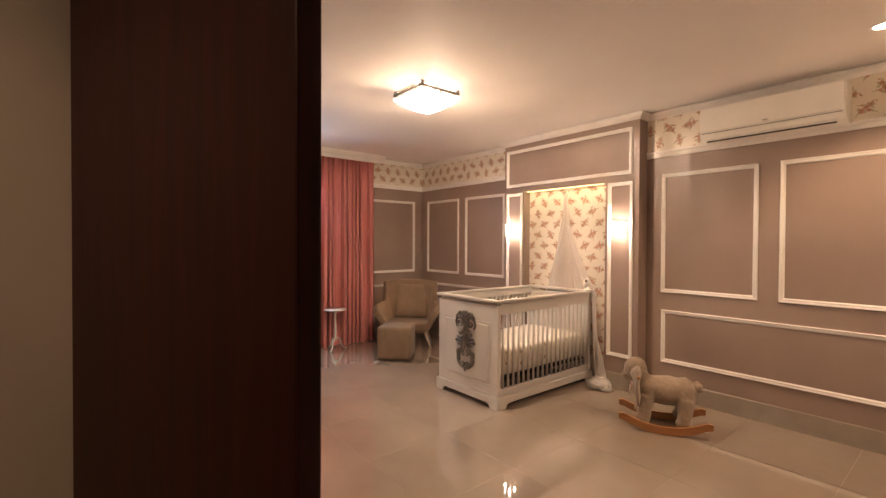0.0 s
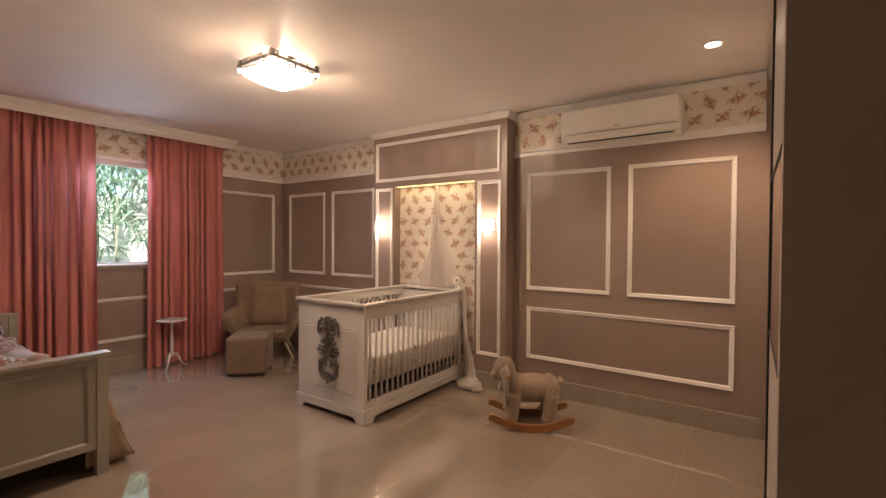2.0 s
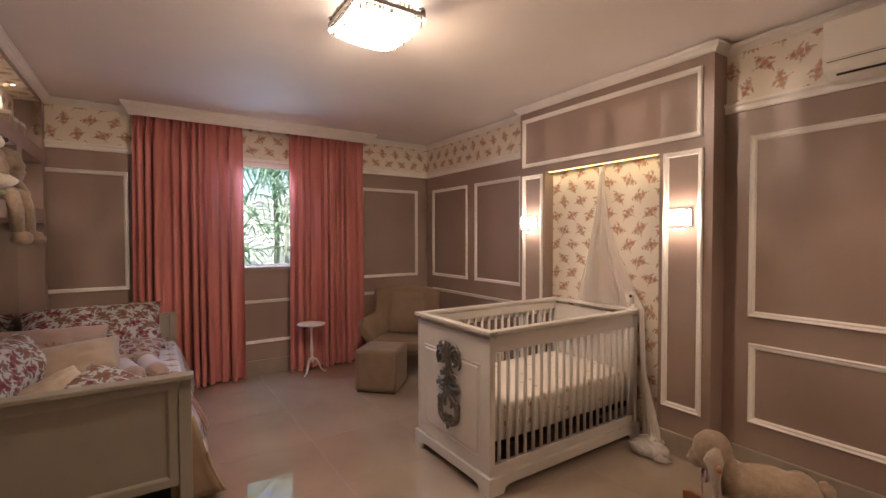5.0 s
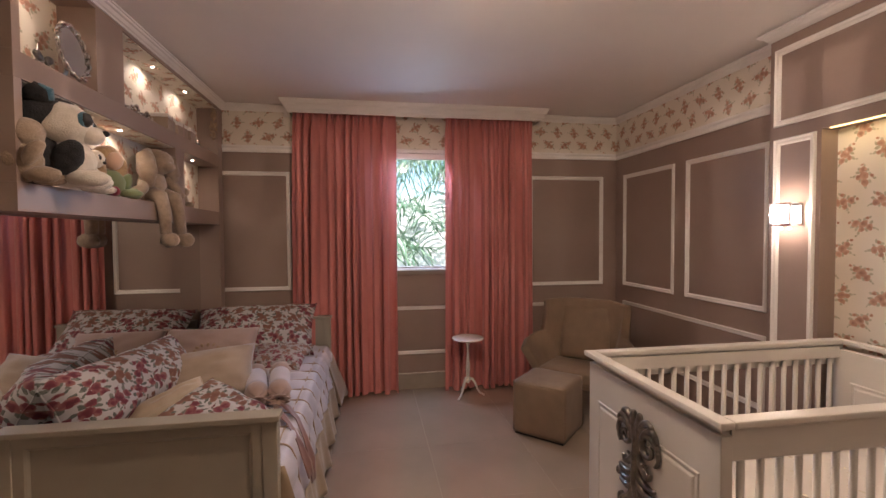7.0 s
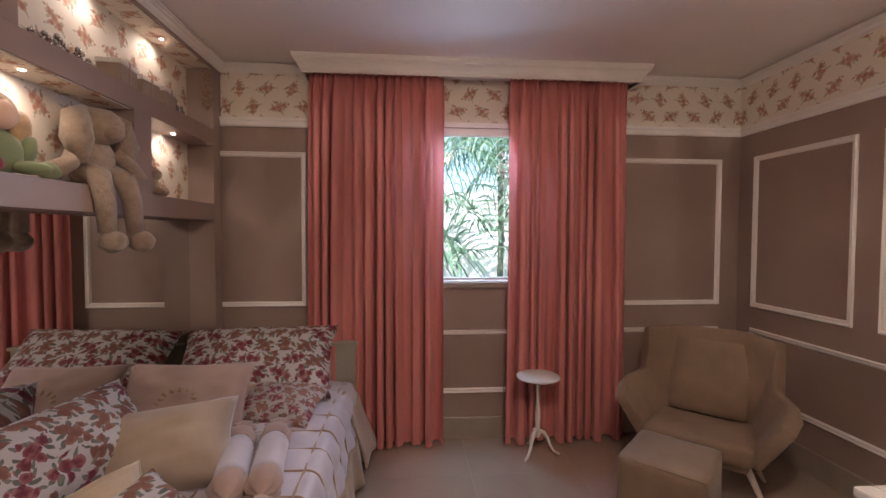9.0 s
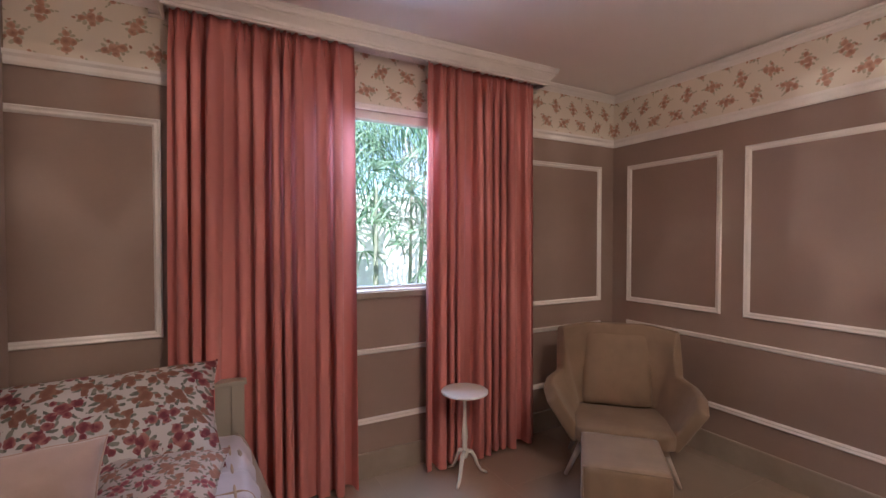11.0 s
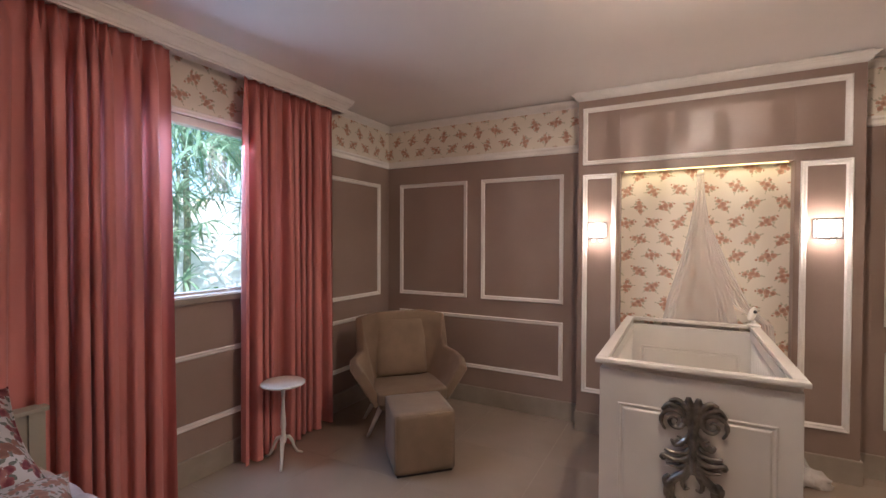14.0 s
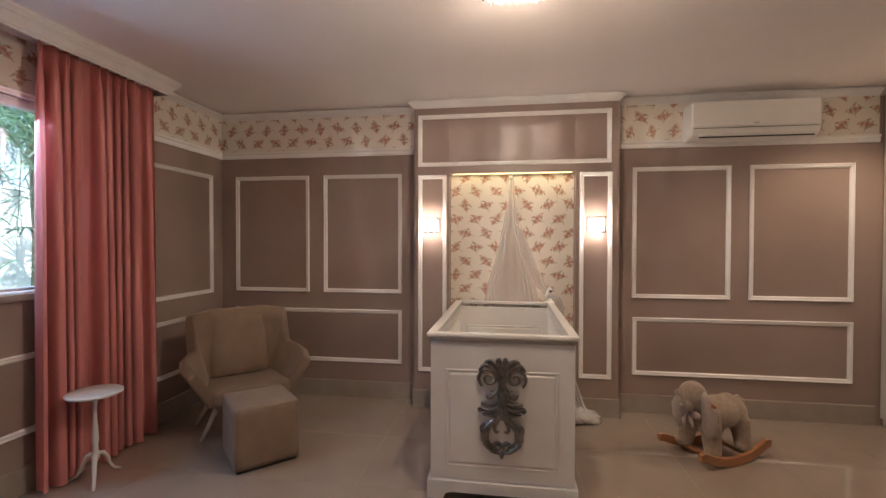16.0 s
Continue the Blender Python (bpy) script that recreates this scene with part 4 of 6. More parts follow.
def canopy():
    c = thing("bed_canopy", pose(0, 0, 0), "sheer ivory tulle canopy hung in the niche over the crib", "canopy")

    def drape(name, left, right, folds, depth, seed):
        """A gathered sheet between two falling edges."""
        b = B()
        rows = []
        n, m = 60, 40
        ph = random.Random(seed).uniform(0, 6)
        for j in range(m + 1):
            f = j / m * (len(left) - 1)
            k, t = min(int(f), len(left) - 2), f - min(int(f), len(left) - 2)
            a, d = Vector(left[k]).lerp(Vector(left[k + 1]), t), Vector(right[k]).lerp(Vector(right[k + 1]), t)
            w = (d - a).length
            row = []
            for i in range(n + 1):
                u = i / n
                p = a.lerp(d, u)
                s = math.sin(2 * math.pi * folds * (u + 0.03 * math.sin(5 * u + j * 0.05)) + ph)
                p.x -= min(depth, w * 0.12) * s + 0.004 * math.sin(j * 0.4 + i * 0.2)
                row.append(b.verts.new(p))
            rows.append(row)
        for a, d in zip(rows, rows[1:]):
            for i in range(n):
                b.faces.new((a[i], a[i + 1], d[i + 1], d[i]))
        part(name, b, M_TULLE, c, smooth=True)

    drape("veil", [(4.525, 3.885, 1.99), (4.525, 3.90, 1.80), (4.525, 3.935, 1.60), (4.525, 3.99, 1.35), (4.526, 4.07, 1.08), (4.528, 4.12, 0.80)],
          [(4.525, 3.845, 1.99), (4.525, 3.83, 1.80), (4.525, 3.80, 1.60), (4.525, 3.74, 1.35), (4.526, 3.66, 1.08), (4.528, 3.60, 0.80)], 4, 0.003, 1)
    for a, d, w in ((0.025, 0.115, 0.035), (-0.025, -0.105, -0.04)):
        edge = [(4.518, 3.865 + a * 0.6, 1.98), (4.517, 3.865 + a * 1.4, 1.80), (4.516, 3.865 + d * 0.55, 1.60), (4.516, 3.865 + d * 1.0, 1.35), (4.517, 3.865 + d * 1.65, 1.08), (4.519, 3.865 + d * 2.1, 0.80)]
        drape("veil", edge, [(x, y - w * (0.3 + 0.35 * k), z) for k, (x, y, z) in enumerate(edge)], 2, 0.002, 3)
    drape("veil", [(4.50, 3.83, 1.62), (4.49, 3.76, 1.35), (4.51, 3.66, 1.06), (4.47, 3.50, 0.95), (4.45, 3.47, 0.5), (4.42, 3.42, 0.12), (4.34, 3.36, 0.02)],
          [(4.50, 3.80, 1.62), (4.49, 3.69, 1.35), (4.50, 3.56, 1.06), (4.43, 3.44, 0.95), (4.40, 3.40, 0.5), (4.36, 3.27, 0.12), (4.22, 3.20, 0.02)], 5, 0.018, 2)
    b = B()
    rev(b, [(0.004, 0), (0.022, 0.006), (0.026, 0.02), (0.018, 0.045), (0.004, 0.05)], 12, pose(4.51, 3.865, 1.975))
    part("gathering_ring", b, M_TULLE, c, "gathered tulle knot", True)
    b = B()
    for i in range(9):
        a = random.Random(i)
        blob(b, (4.33 + a.uniform(-0.08, 0.08), 3.29 + a.uniform(-0.07, 0.08), 0.035 + a.uniform(0, 0.03)), (0.07, 0.06, 0.035), (a.uniform(-30, 30), a.uniform(-30, 30), a.uniform(0, 180)), 12, 0.6, i)
    part("gathered_hem", b, M_TULLE, c, "tulle gathered on the floor", True)


canopy()


def monitor():
    d = thing("baby_monitor", pose(4.46, 3.545, 0.9385, 0, 0, 20), "small white baby monitor camera on the crib rim", "baby monitor")
    part("base", rev(B(), [(0.04, 0), (0.042, 0.006), (0.03, 0.014), (0.012, 0.02), (0.01, 0.035)], 18), M_PLASTIC, d, smooth=True)
    b = B()
    blob(b, (-0.006, 0.012, 0.082), (0.023, 0.024, 0.052), (12, -14, 0), 16)
    part("head", b, M_PLASTIC, d, smooth=True)
    part("lens", rev(B(), [(0.011, 0), (0.011, 0.006), (0.006, 0.008)], 14, pose(-0.031, 0.008, 0.098, 0, -80, 0)), M_BLACK, d, "dark lens")


monitor()


# ---- rocking toy ----
def rocking_toy():
    t = thing("rocking_toy", pose(3.885, 2.50, 0, 0, 0, 119) @ Matrix.Diagonal((0.845, 0.98, 1.0, 1)), "beige plush long-eared rocking animal on wooden rockers", "rocking toy")
    for y in (-0.165, 0.165):
        b = B()
        n = 20
        ring = []
        for i in range(n + 1):
            u = -1 + 2 * i / n
            x = 0.375 * u
            lo = 0.002 + 0.088 * abs(u) ** 2.0 - (0.012 if abs(u) > 0.9 else 0)
            hi = lo + 0.055 - 0.012 * max(0, abs(u) - 0.85) / 0.15
            ring.append([b.verts.new((x, y + s, z)) for s, z in ((-0.013, lo), (0.013, lo), (0.013, hi), (-0.013, hi))])
        for a, d in zip(ring, ring[1:]):
            for i in range(4):
                b.faces.new((a[i], a[(i + 1) % 4], d[(i + 1) % 4], d[i]))
        b.faces.new(ring[0][::-1])
        b.faces.new(ring[-1])
        bmesh.ops.bevel(b, geom=[e for e in b.edges if e.calc_face_angle(0) > 0.7], offset=0.005, segments=2, affect="EDGES")
        part("rocker", b, M_BEECH, t, "curved beech rocker")
    for x in (-0.16, 0.16):
        part("crossbar", box(B(), x - 0.025, x + 0.025, -0.152, 0.152, 0.035, 0.055, 0.004), M_BEECH, t)
    b = B()
    blob(b, (-0.03, 0, 0.285), (0.23, 0.122, 0.112), n=26, wob=0.10)
    blob(b, (0.12, 0, 0.28), (0.11, 0.115, 0.112), n=20, wob=0.1)
    blob(b, (-0.17, 0, 0.28), (0.108, 0.122, 0.118), n=20, wob=0.08)
    for x in (-0.18, 0.15):
        for s in (-1, 1):
            tube(b, [(x, s * 0.075, 0.25), (x + 0.01, s * 0.095, 0.15), (x + 0.015, s * 0.11, 0.075), (x + 0.02, s * 0.115, 0.055)], [0.072, 0.062, 0.055, 0.046], 14)
            blob(b, (x + 0.035, s * 0.115, 0.082), (0.06, 0.048, 0.034), n=14, wob=0.1)
    blob(b, (0.185, 0, 0.365), (0.075, 0.07, 0.095), (0, 20, 0), 18, 0.1)
    join(part("plush_body", b, M_FUR, t, "oatmeal plush body and legs", True), 0.011, 6)
    b = B()
    blob(b, (0.235, 0, 0.425), (0.102, 0.090, 0.098), (0, 25, 0), 24, 0.06)
    blob(b, (0.302, 0, 0.385), (0.052, 0.054, 0.05), (0, 40, 0), 16, 0.06)
    h = part("head", b, M_FUR, t, smooth=True)
    for s in (-1, 1):
        b = B()
        tube(b, [(0.225, s * 0.07, 0.47), (0.235, s * 0.105, 0.42), (0.225, s * 0.118, 0.33), (0.215, s * 0.118, 0.24), (0.21, s * 0.112, 0.18)], [0.024, 0.050, 0.058, 0.056, 0.026], 14, 0.42)
        part("ear", b, M_FUR_EAR, h, "long drooping ear", True)
        part("eye", blob(B(), (0.312, s * 0.047, 0.428), (0.008, 0.008, 0.008), n=10), M_BLACK, h, "black eye", True)
        part("handle", rev(B(), [(0.012, 0), (0.012, 0.12), (0.016, 0.135), (0.012, 0.155), (0.004, 0.158)], 12, pose(0.21, 0, 0.40, -90 * s, 0, 0)), M_BEECH, h, "wooden handle peg", True)
    part("nose", blob(B(), (0.35, 0, 0.375), (0.014, 0.018, 0.012), n=10), M_PINK, h, "pink nose", True)
    part("tail", blob(B(), (-0.275, 0, 0.335), (0.042, 0.042, 0.042), n=16, wob=0.3), M_FUR, t, "round fluffy tail", True)
    b = B()
    blob(b, (0.27, 0, 0.315), (0.018, 0.02, 0.02), n=10)
    for s in (-1, 1):
        blob(b, (0.265, s * 0.045, 0.315), (0.012, 0.042, 0.026), n=12)
        tube(b, [(0.275, s * 0.012, 0.305), (0.285, s * 0.03, 0.26), (0.28, s * 0.035, 0.22)], [0.014, 0.017, 0.012], 8, 0.3)
    part("bow", b, M_PINK, t, "pink ribbon bow", True)


rocking_toy()


# ---- armchair, ottoman, side table ----
def armchair():
    c = thing("armchair", pose(3.785, 5.865, 0, 0, 0, -43) @ Matrix.Diagonal((0.90, 0.90, 0.98, 1)), "taupe upholstered winged armchair with splayed pale legs", "armchair")
    half = [(-0.455, -0.17, 0.53), (-0.49, -0.02, 0.57), (-0.475, 0.10, 0.595), (-0.40, 0.185, 0.63), (-0.40, 0.24, 0.76), (-0.405, 0.275, 0.90), (-0.21, 0.375, 0.925)]
    rim = half + [(-x, y, z) for x, y, z in half[::-1]]
    half = [(-0.285, -0.12, 0.27), (-0.29, 0.0, 0.27), (-0.29, 0.10, 0.272), (-0.29, 0.17, 0.278), (-0.285, 0.23, 0.285), (-0.27, 0.29, 0.29), (-0.17, 0.335, 0.30)]
    low = half + [(-x, y, z) for x, y, z in half[::-1]]
    b = B()
    rows = []
    for k in range(7):
        f = k / 6
        rows.append([b.verts.new(Vector(p).lerp(Vector(q), f)) for p, q in zip(low, rim)])
    for a, d in zip(rows, rows[1:]):
        for i in range(len(a) - 1):
            b.faces.new((a[i], a[i + 1], d[i + 1], d[i]))
    sh = part("shell", b, M_TAUPE, c, smooth=True)
    so = sh.modifiers.new("thick", "SOLIDIFY")
    so.thickness, so.offset = 0.082, 0.0
    bv = sh.modifiers.new("soft", "BEVEL")
    bv.width, bv.segments, bv.angle_limit = 0.024, 3, radians(50)
    part("seat_cushion", soft_box(-0.305, 0.305, -0.175, 0.30, 0.265, 0.385, 0.04, 2), M_TAUPE, c, smooth=True)
    bc = soft_box(-0.24, 0.24, -0.045, 0.045, 0.0, 0.50, 0.035, 4)
    bmesh.ops.transform(bc, matrix=pose(0, 0.272, 0.385, -12, 0, 0), verts=list(bc.verts))
    part("back_cushion", bc, M_TAUPE, c, smooth=True)
    part("seat_base", soft_box(-0.275, 0.275, -0.14, 0.31, 0.225, 0.285, 0.025, 1, 0.002), M_TAUPE, c, smooth=True)
    for x, y, x1, y1 in ((-0.25, -0.04, -0.365, -0.005), (0.25, -0.04, 0.365, -0.005), (-0.23, 0.24, -0.33, 0.40), (0.23, 0.24, 0.33, 0.40)):
        part("leg", tube(B(), [(x, y, 0.25), (x1, y1, 0.0)], [0.022, 0.012], 12), M_LIMED, c, "splayed pale tapered leg", True)


armchair()


def ottoman():
    o = thing("ottoman", pose(3.41, 5.55, 0, 0, 0, 45), "taupe upholstered cube ottoman before the armchair", "ottoman")
    part("body", soft_box(-0.2, 0.2, -0.2, 0.2, 0.012, 0.405, 0.02, 6, 0.004), M_TAUPE, o, smooth=True)
    b = B()
    r = 0.193
    for z in (0.392,):
        tube(b, [(-r, -r, z), (r, -r, z), (r, r, z), (-r, r, z), (-r, -r, z)], 0.0035, 6)
    for x, y in ((-r, -r), (r, -r), (r, r), (-r, r)):
        tube(b, [(x * 1.005, y * 1.005, 0.03), (x * 1.005, y * 1.005, 0.39)], 0.0035, 6)
    part("seam_piping", b, M_TAUPE, o, smooth=True)
    part("base_board", box(B(), -0.185, 0.185, -0.185, 0.185, 0.0, 0.0125), M_BLACK, o, "black base board")


ottoman()


def side_table():
    t = thing("side_table", pose(2.965, 6.355, 0, 0, 0, 0), "small round white pedestal table with three curved legs", "side table")
    part("tabletop", rev(B(), [(0.05, 0.523), (0.132, 0.526), (0.145, 0.532), (0.145, 0.540), (0.138, 0.545), (0.0001, 0.545)], 40), M_LACQ, t)
    part("stem", rev(B(), [(0.010, 0.12), (0.018, 0.13), (0.024, 0.15), (0.018, 0.18), (0.014, 0.19), (0.018, 0.20), (0.014, 0.21), (0.020, 0.25), (0.017, 0.30), (0.012, 0.36), (0.010, 0.42), (0.013, 0.475), (0.022, 0.507), (0.05, 0.524)], 16), M_LACQ, t, smooth=True)
    for k in range(3):
        b = B()
        tube(b, [(0.012, 0, 0.165), (0.045, 0, 0.155), (0.07, 0, 0.115), (0.085, 0, 0.07), (0.11, 0, 0.03), (0.15, 0, 0.008)], [0.016, 0.015, 0.013, 0.011, 0.010, 0.008], 10, 0.8)
        part("leg", b, M_LACQ, t, smooth=True, m=pose(0, 0, 0, 0, 0, (-138, 102, -10)[k]))


side_table()


# ---- bed ----
def bed():
    d = thing("bed", pose(0, 0, 0), "cream lacquered single bed with panelled headboard and footboard", "bed")
    X0, X1 = 0.665, 1.70
    f = part("footboard", box(B(), X0 + 0.06, X1 - 0.06, 4.322, 4.352, 0.16, 0.715), M_CREAM, d)
    for x in (X0, X1 - 0.06):
        part("foot_post", box(B(), x, x + 0.06, 4.305, 4.365, 0, 0.718, 0.003), M_CREAM, f)
    part("foot_cap", box(B(), X0 - 0.004, X1 + 0.012, 4.288, 4.378, 0.718, 0.742, 0.004), M_CREAM, f)
    b = B()
    frame_moulding(b, "y", 4.322, -1, X0 + 0.061, X1 - 0.061, 0.161, 0.714, ((0, 0), (0, 0.012), (0.040, 0.012), (0.047, 0.008), (0.053, 0.002), (0.055, 0)))
    part("foot_frame", b, M_CREAM, f)
    h = part("headboard", box(B(), X0 + 0.06, X1 - 0.03, 6.485, 6.52, 0.16, 0.735), M_CREAM, d)
    for x in (X0, X1 - 0.03):
        part("head_post", box(B(), x, x + 0.06, 6.475, 6.53, 0, 0.74, 0.003), M_CREAM, h)
    part("head_cap", box(B(), X0 - 0.004, X1 + 0.042, 6.465, 6.54, 0.74, 0.762, 0.004), M_CREAM, h)
    for x in (X0 + 0.01, X1 - 0.045):
        part("side_rail", box(B(), x, x + 0.03, 4.366, 6.474, 0.17, 0.34, 0.003), M_CREAM, d)
    part("bed_base", box(B(), X0 + 0.041, X1 - 0.046, 4.366, 6.474, 0.24, 0.27), M_CREAM, d)


bed()
tagged(part("bed_mattress", soft_box(0.71, 1.66, 4.375, 6.465, 0.271, 0.478, 0.04, 5, 0.003), M_MATTRESS, smooth=True), "white mattress under the lilac quilt", "mattress")


def quilt():
    c = thing("bedspread", pose(0, 0, 0), "lilac satin quilted bedspread with bronze fringe, hanging to the floor", "bedspread")
    prof = []
    for i in range(49):
        prof.append((0.70 + 0.96 * i / 48, 0.495))
    for i in range(1, 7):
        a = i / 6 * math.pi / 2
        prof.append((1.66 + 0.062 * math.sin(a), 0.495 - 0.062 * (1 - math.cos(a))))
    for i in range(1, 25):
        prof.append((1.722 + 0.055 * i / 24, 0.433 - 0.385 * i / 24))
    b = B()
    rows = []
    n = 104
    arc = [0.0]
    for p, q in zip(prof, prof[1:]):
        arc.append(arc[-1] + math.hypot(q[0] - p[0], q[1] - p[1]))
    for j in range(n + 1):
        y = 4.38 + j * 2.08 / n
        row = []
        for (x, z), s in zip(prof, arc):
            q = (abs(math.sin(math.pi * s / 0.19)) * abs(math.sin(math.pi * y / 0.19))) ** 0.5 * 0.028
            low = max(0.0, (0.43 - z) / 0.385)
            w = 0.022 * low * math.sin(y * 17 + math.sin(y * 5)) + 0.012 * low * math.sin(y * 41)
            side = 1 if z < 0.44 else 0
            row.append(b.verts.new((x + (q if side else 0) + w, y, z + (0 if side else q) + 0.006 * noise.noise(Vector((x * 4, y * 4, 1))))))
        rows.append(row)
    for a, d in zip(rows, rows[1:]):
        for i in range(len(prof) - 1):
            b.faces.new((a[i], a[i + 1], d[i + 1], d[i]))
    part("quilted_cover", b, M_QUILT, c, smooth=True)
    b = B()
    for base, z, am in ((1.787, 0.055, 1.0),):
        pts = []
        for j in range(n + 1):
            y = 4.38 + j * 2.08 / n
            pts.append((base + 0.022 * math.sin(y * 17 + math.sin(y * 5)) + 0.012 * math.sin(y * 41), y, z - 0.004))
        tube(b, pts, 0.014, 6, 1.6)
    part("fringe", b, M_HEM, c, "bronze fringed hem", True)
    b = B()
    rows = []
    for j in range(n + 1):
        y = 4.376 + j * 2.088 / n
        row = []
        for k in range(9):
            f = k / 8
            low = 0.42 + 0.58 * f
            w = 0.022 * low * math.sin(y * 17 + math.sin(y * 5)) + 0.012 * low * math.sin(y * 41)
            foot = max(0.0, 1 - (y - 4.376) / 0.25)
            row.append(b.verts.new((1.775 + 0.034 * f + w + 0.05 * foot * f * f, y, 0.27 - 0.235 * f)))
        rows.append(row)
    for a, d in zip(rows, rows[1:]):
        for i in range(8):
            b.faces.new((a[i], a[i + 1], d[i + 1], d[i]))
    o = part("border", b, M_BORDER, c, "beige woven border band", True)
    o.modifiers.new("thick", "SOLIDIFY").thickness = 0.008
    b = B()
    rows = []
    for k in range(13):
        z = 0.49 - 0.455 * k / 12
        f = max(0.0, (0.27 - z) / 0.235)
        edge = 1.715 + 0.06 * (0.49 - z) / 0.22 if z > 0.27 else 1.775 + 0.084 * f * (0.4 + 0.6 * f)
        rows.append([b.verts.new((1.60 + (edge - 1.60) * i / 6, 4.3745 + 0.004 * math.sin(2.1 * i + 0.5 * k), z)) for i in range(7)])
    for a, d in zip(rows, rows[1:]):
        for i in range(6):
            b.faces.new((a[i], a[i + 1], d[i + 1], d[i]))
    o = part("corner_fold", b, M_BORDER, c, "beige woven corner fold", True)
    o.modifiers.new("thick", "SOLIDIFY").thickness = 0.006
    b = B()
    tube(b, [(1.775 + 0.084 * f * (0.4 + 0.6 * f), 4.374, 0.275 - 0.24 * f) for f in (k / 8 for k in range(9))], 0.010, 7)
    part("corner_cord", b, M_HEM, c, "bronze corded edge", True)
    for x in (0.89, 1.08, 1.27, 1.46, 1.65):
        part("braid", tube(B(), [(x, 4.40 + k * 0.1, 0.503) for k in range(21)], 0.006, 6, 0.6), M_HEM, c, "bronze braid trim", True)
    for y in (4.56, 4.75, 4.94, 5.13, 5.32, 5.51, 5.70, 5.89):
        part("braid", tube(B(), [(x + (0.008 if z < 0.44 else 0), y, z + (0.008 if z > 0.44 else 0)) for x, z in prof[2:66]], 0.005, 5), M_HEM, c, "bronze braid trim", True)
    # a flap of the spread turned at the head corner
    b = B()
    rows = []
    for j in range(13):
        v = j / 12
        row = []
        for i in range(13):
            u = i / 12
            row.append(b.verts.new((1.69 + 0.15 * u + 0.04 * v * u, 6.14 + 0.30 * v + 0.02 * math.sin(9 * u), 0.50 - 0.42 * u * (0.55 + 0.45 * u) + 0.02 * math.sin(7 * v + 5 * u))))
        rows.append(row)
    for a, d in zip(rows, rows[1:]):
        for i in range(12):
            b.faces.new((a[i], a[i + 1], d[i + 1], d[i]))
    o = part("corner_flap", b, M_STRAW, c, "beige ruffled corner", True)
    o.modifiers.new("thick", "SOLIDIFY").thickness = 0.012


quilt()


def pillow(name, m, w, h, t, material, label, seed=0, ear=0.07, trim=None):
    b = B()
    n = 22
    grid = {}
    for side in (1, -1):
        for i in range(n + 1):
            for j in range(n + 1):
                u, v = -1 + 2 * i / n, -1 + 2 * j / n
                rim = i in (0, n) or j in (0, n)
                if rim and side == -1:
                    grid[(side, i, j)] = grid[(1, i, j)]
                    continue
                k = max(0.0, (1 - abs(u) ** 3.2) * (1 - abs(v) ** 3.2)) ** 0.55
                x = 0.5 * w * u * (1 - ear * (1 - v * v))
                y = 0.5 * h * v * (1 - ear * (1 - u * u))
                wr = noise.noise(Vector((u * 2.2 + seed, v * 2.2, side * 3.0))) * 0.16 + noise.noise(Vector((u * 6, v * 6 + seed, side))) * 0.05
                z = side * 0.5 * t * k * (1 + wr)
                grid[(side, i, j)] = b.verts.new((x, y, z + 0.012 * noise.noise(Vector((u * 3, v * 3, seed)))))
    for side in (1, -1):
        for i in range(n):
            for j in range(n):
                b.faces.new([grid[(side, *q)] for q in ((i, j), (i + 1, j), (i + 1, j + 1), (i, j + 1))])
    p = thing(name, m, label, "pillow", "pillows on the bed")
    part("cover", b, material, p, smooth=True)
    b = B()
    pts = []
    for k in range(49):
        a = k / 48 * 4
        e, f = int(a) % 4, (a % 1) * 2 - 1
        u, v = ((f, -1), (1, f), (-f, 1), (-1, -f))[e]
        pts.append((0.5 * w * u * (1 - ear * (1 - v * v)), 0.5 * h * v * (1 - ear * (1 - u * u)), 0.012 * noise.noise(Vector((u * 3, v * 3, seed)))))
    tube(b, pts, 0.004, 5)
    part("seam_piping", b, trim or material, p, smooth=True)
    return p


def lean(x, y, z, yaw, tilt, roll=0):
    """A pillow's pose: its face looks along yaw (0: towards -y), leaning back by tilt from upright."""
    return pose(x, y, z, 0, 0, yaw) @ pose(0, 0, 0, 90 - tilt, 0, 0) @ pose(0, 0, 0, 0, 0, roll)


pillow("pillow", lean(1.14, 6.28, 0.685, 0, 48, 2), 0.96, 0.54, 0.27, M_ROSES, "large white cotton pillow printed with red roses", 1)
pillow("pillow", lean(1.05, 6.15, 0.575, 0, 72), 0.88, 0.46, 0.15, M_STRAW, "flat straw-coloured pillow under the rose pillow", 8)
pillow("pillow", lean(1.38, 5.93, 0.56, -12, 74), 0.46, 0.36, 0.13, M_ROSES_FINE, "small flat pillow in fine rose print", 2)
p = pillow("pillow", lean(0.95, 5.78, 0.645, 6, 38, -2), 0.62, 0.40, 0.19, M_PINK, "blush cotton pillow with an embroidered crest", 3)
b = B()
for k in range(7):
    a = math.pi * k / 6
    blob(b, (0.075 * math.cos(a), 0.045 * math.sin(a) - 0.02, 0.098), (0.016, 0.011, 0.005), (0, 0, math.degrees(a)), 8)
for x in (-0.09, 0.09):
    blob(b, (x, -0.045, 0.09), (0.022, 0.012, 0.005), (0, 0, 30 if x > 0 else -30), 8)
part("embroidered_crest", b, M_HEM, p, "brown embroidered crest", True)
pillow("pillow", lean(0.99, 5.25, 0.625, 8, 42, 5), 0.78, 0.36, 0.22, M_STRAW, "straw check linen pillow with frayed edge", 4, trim=M_QUILT)
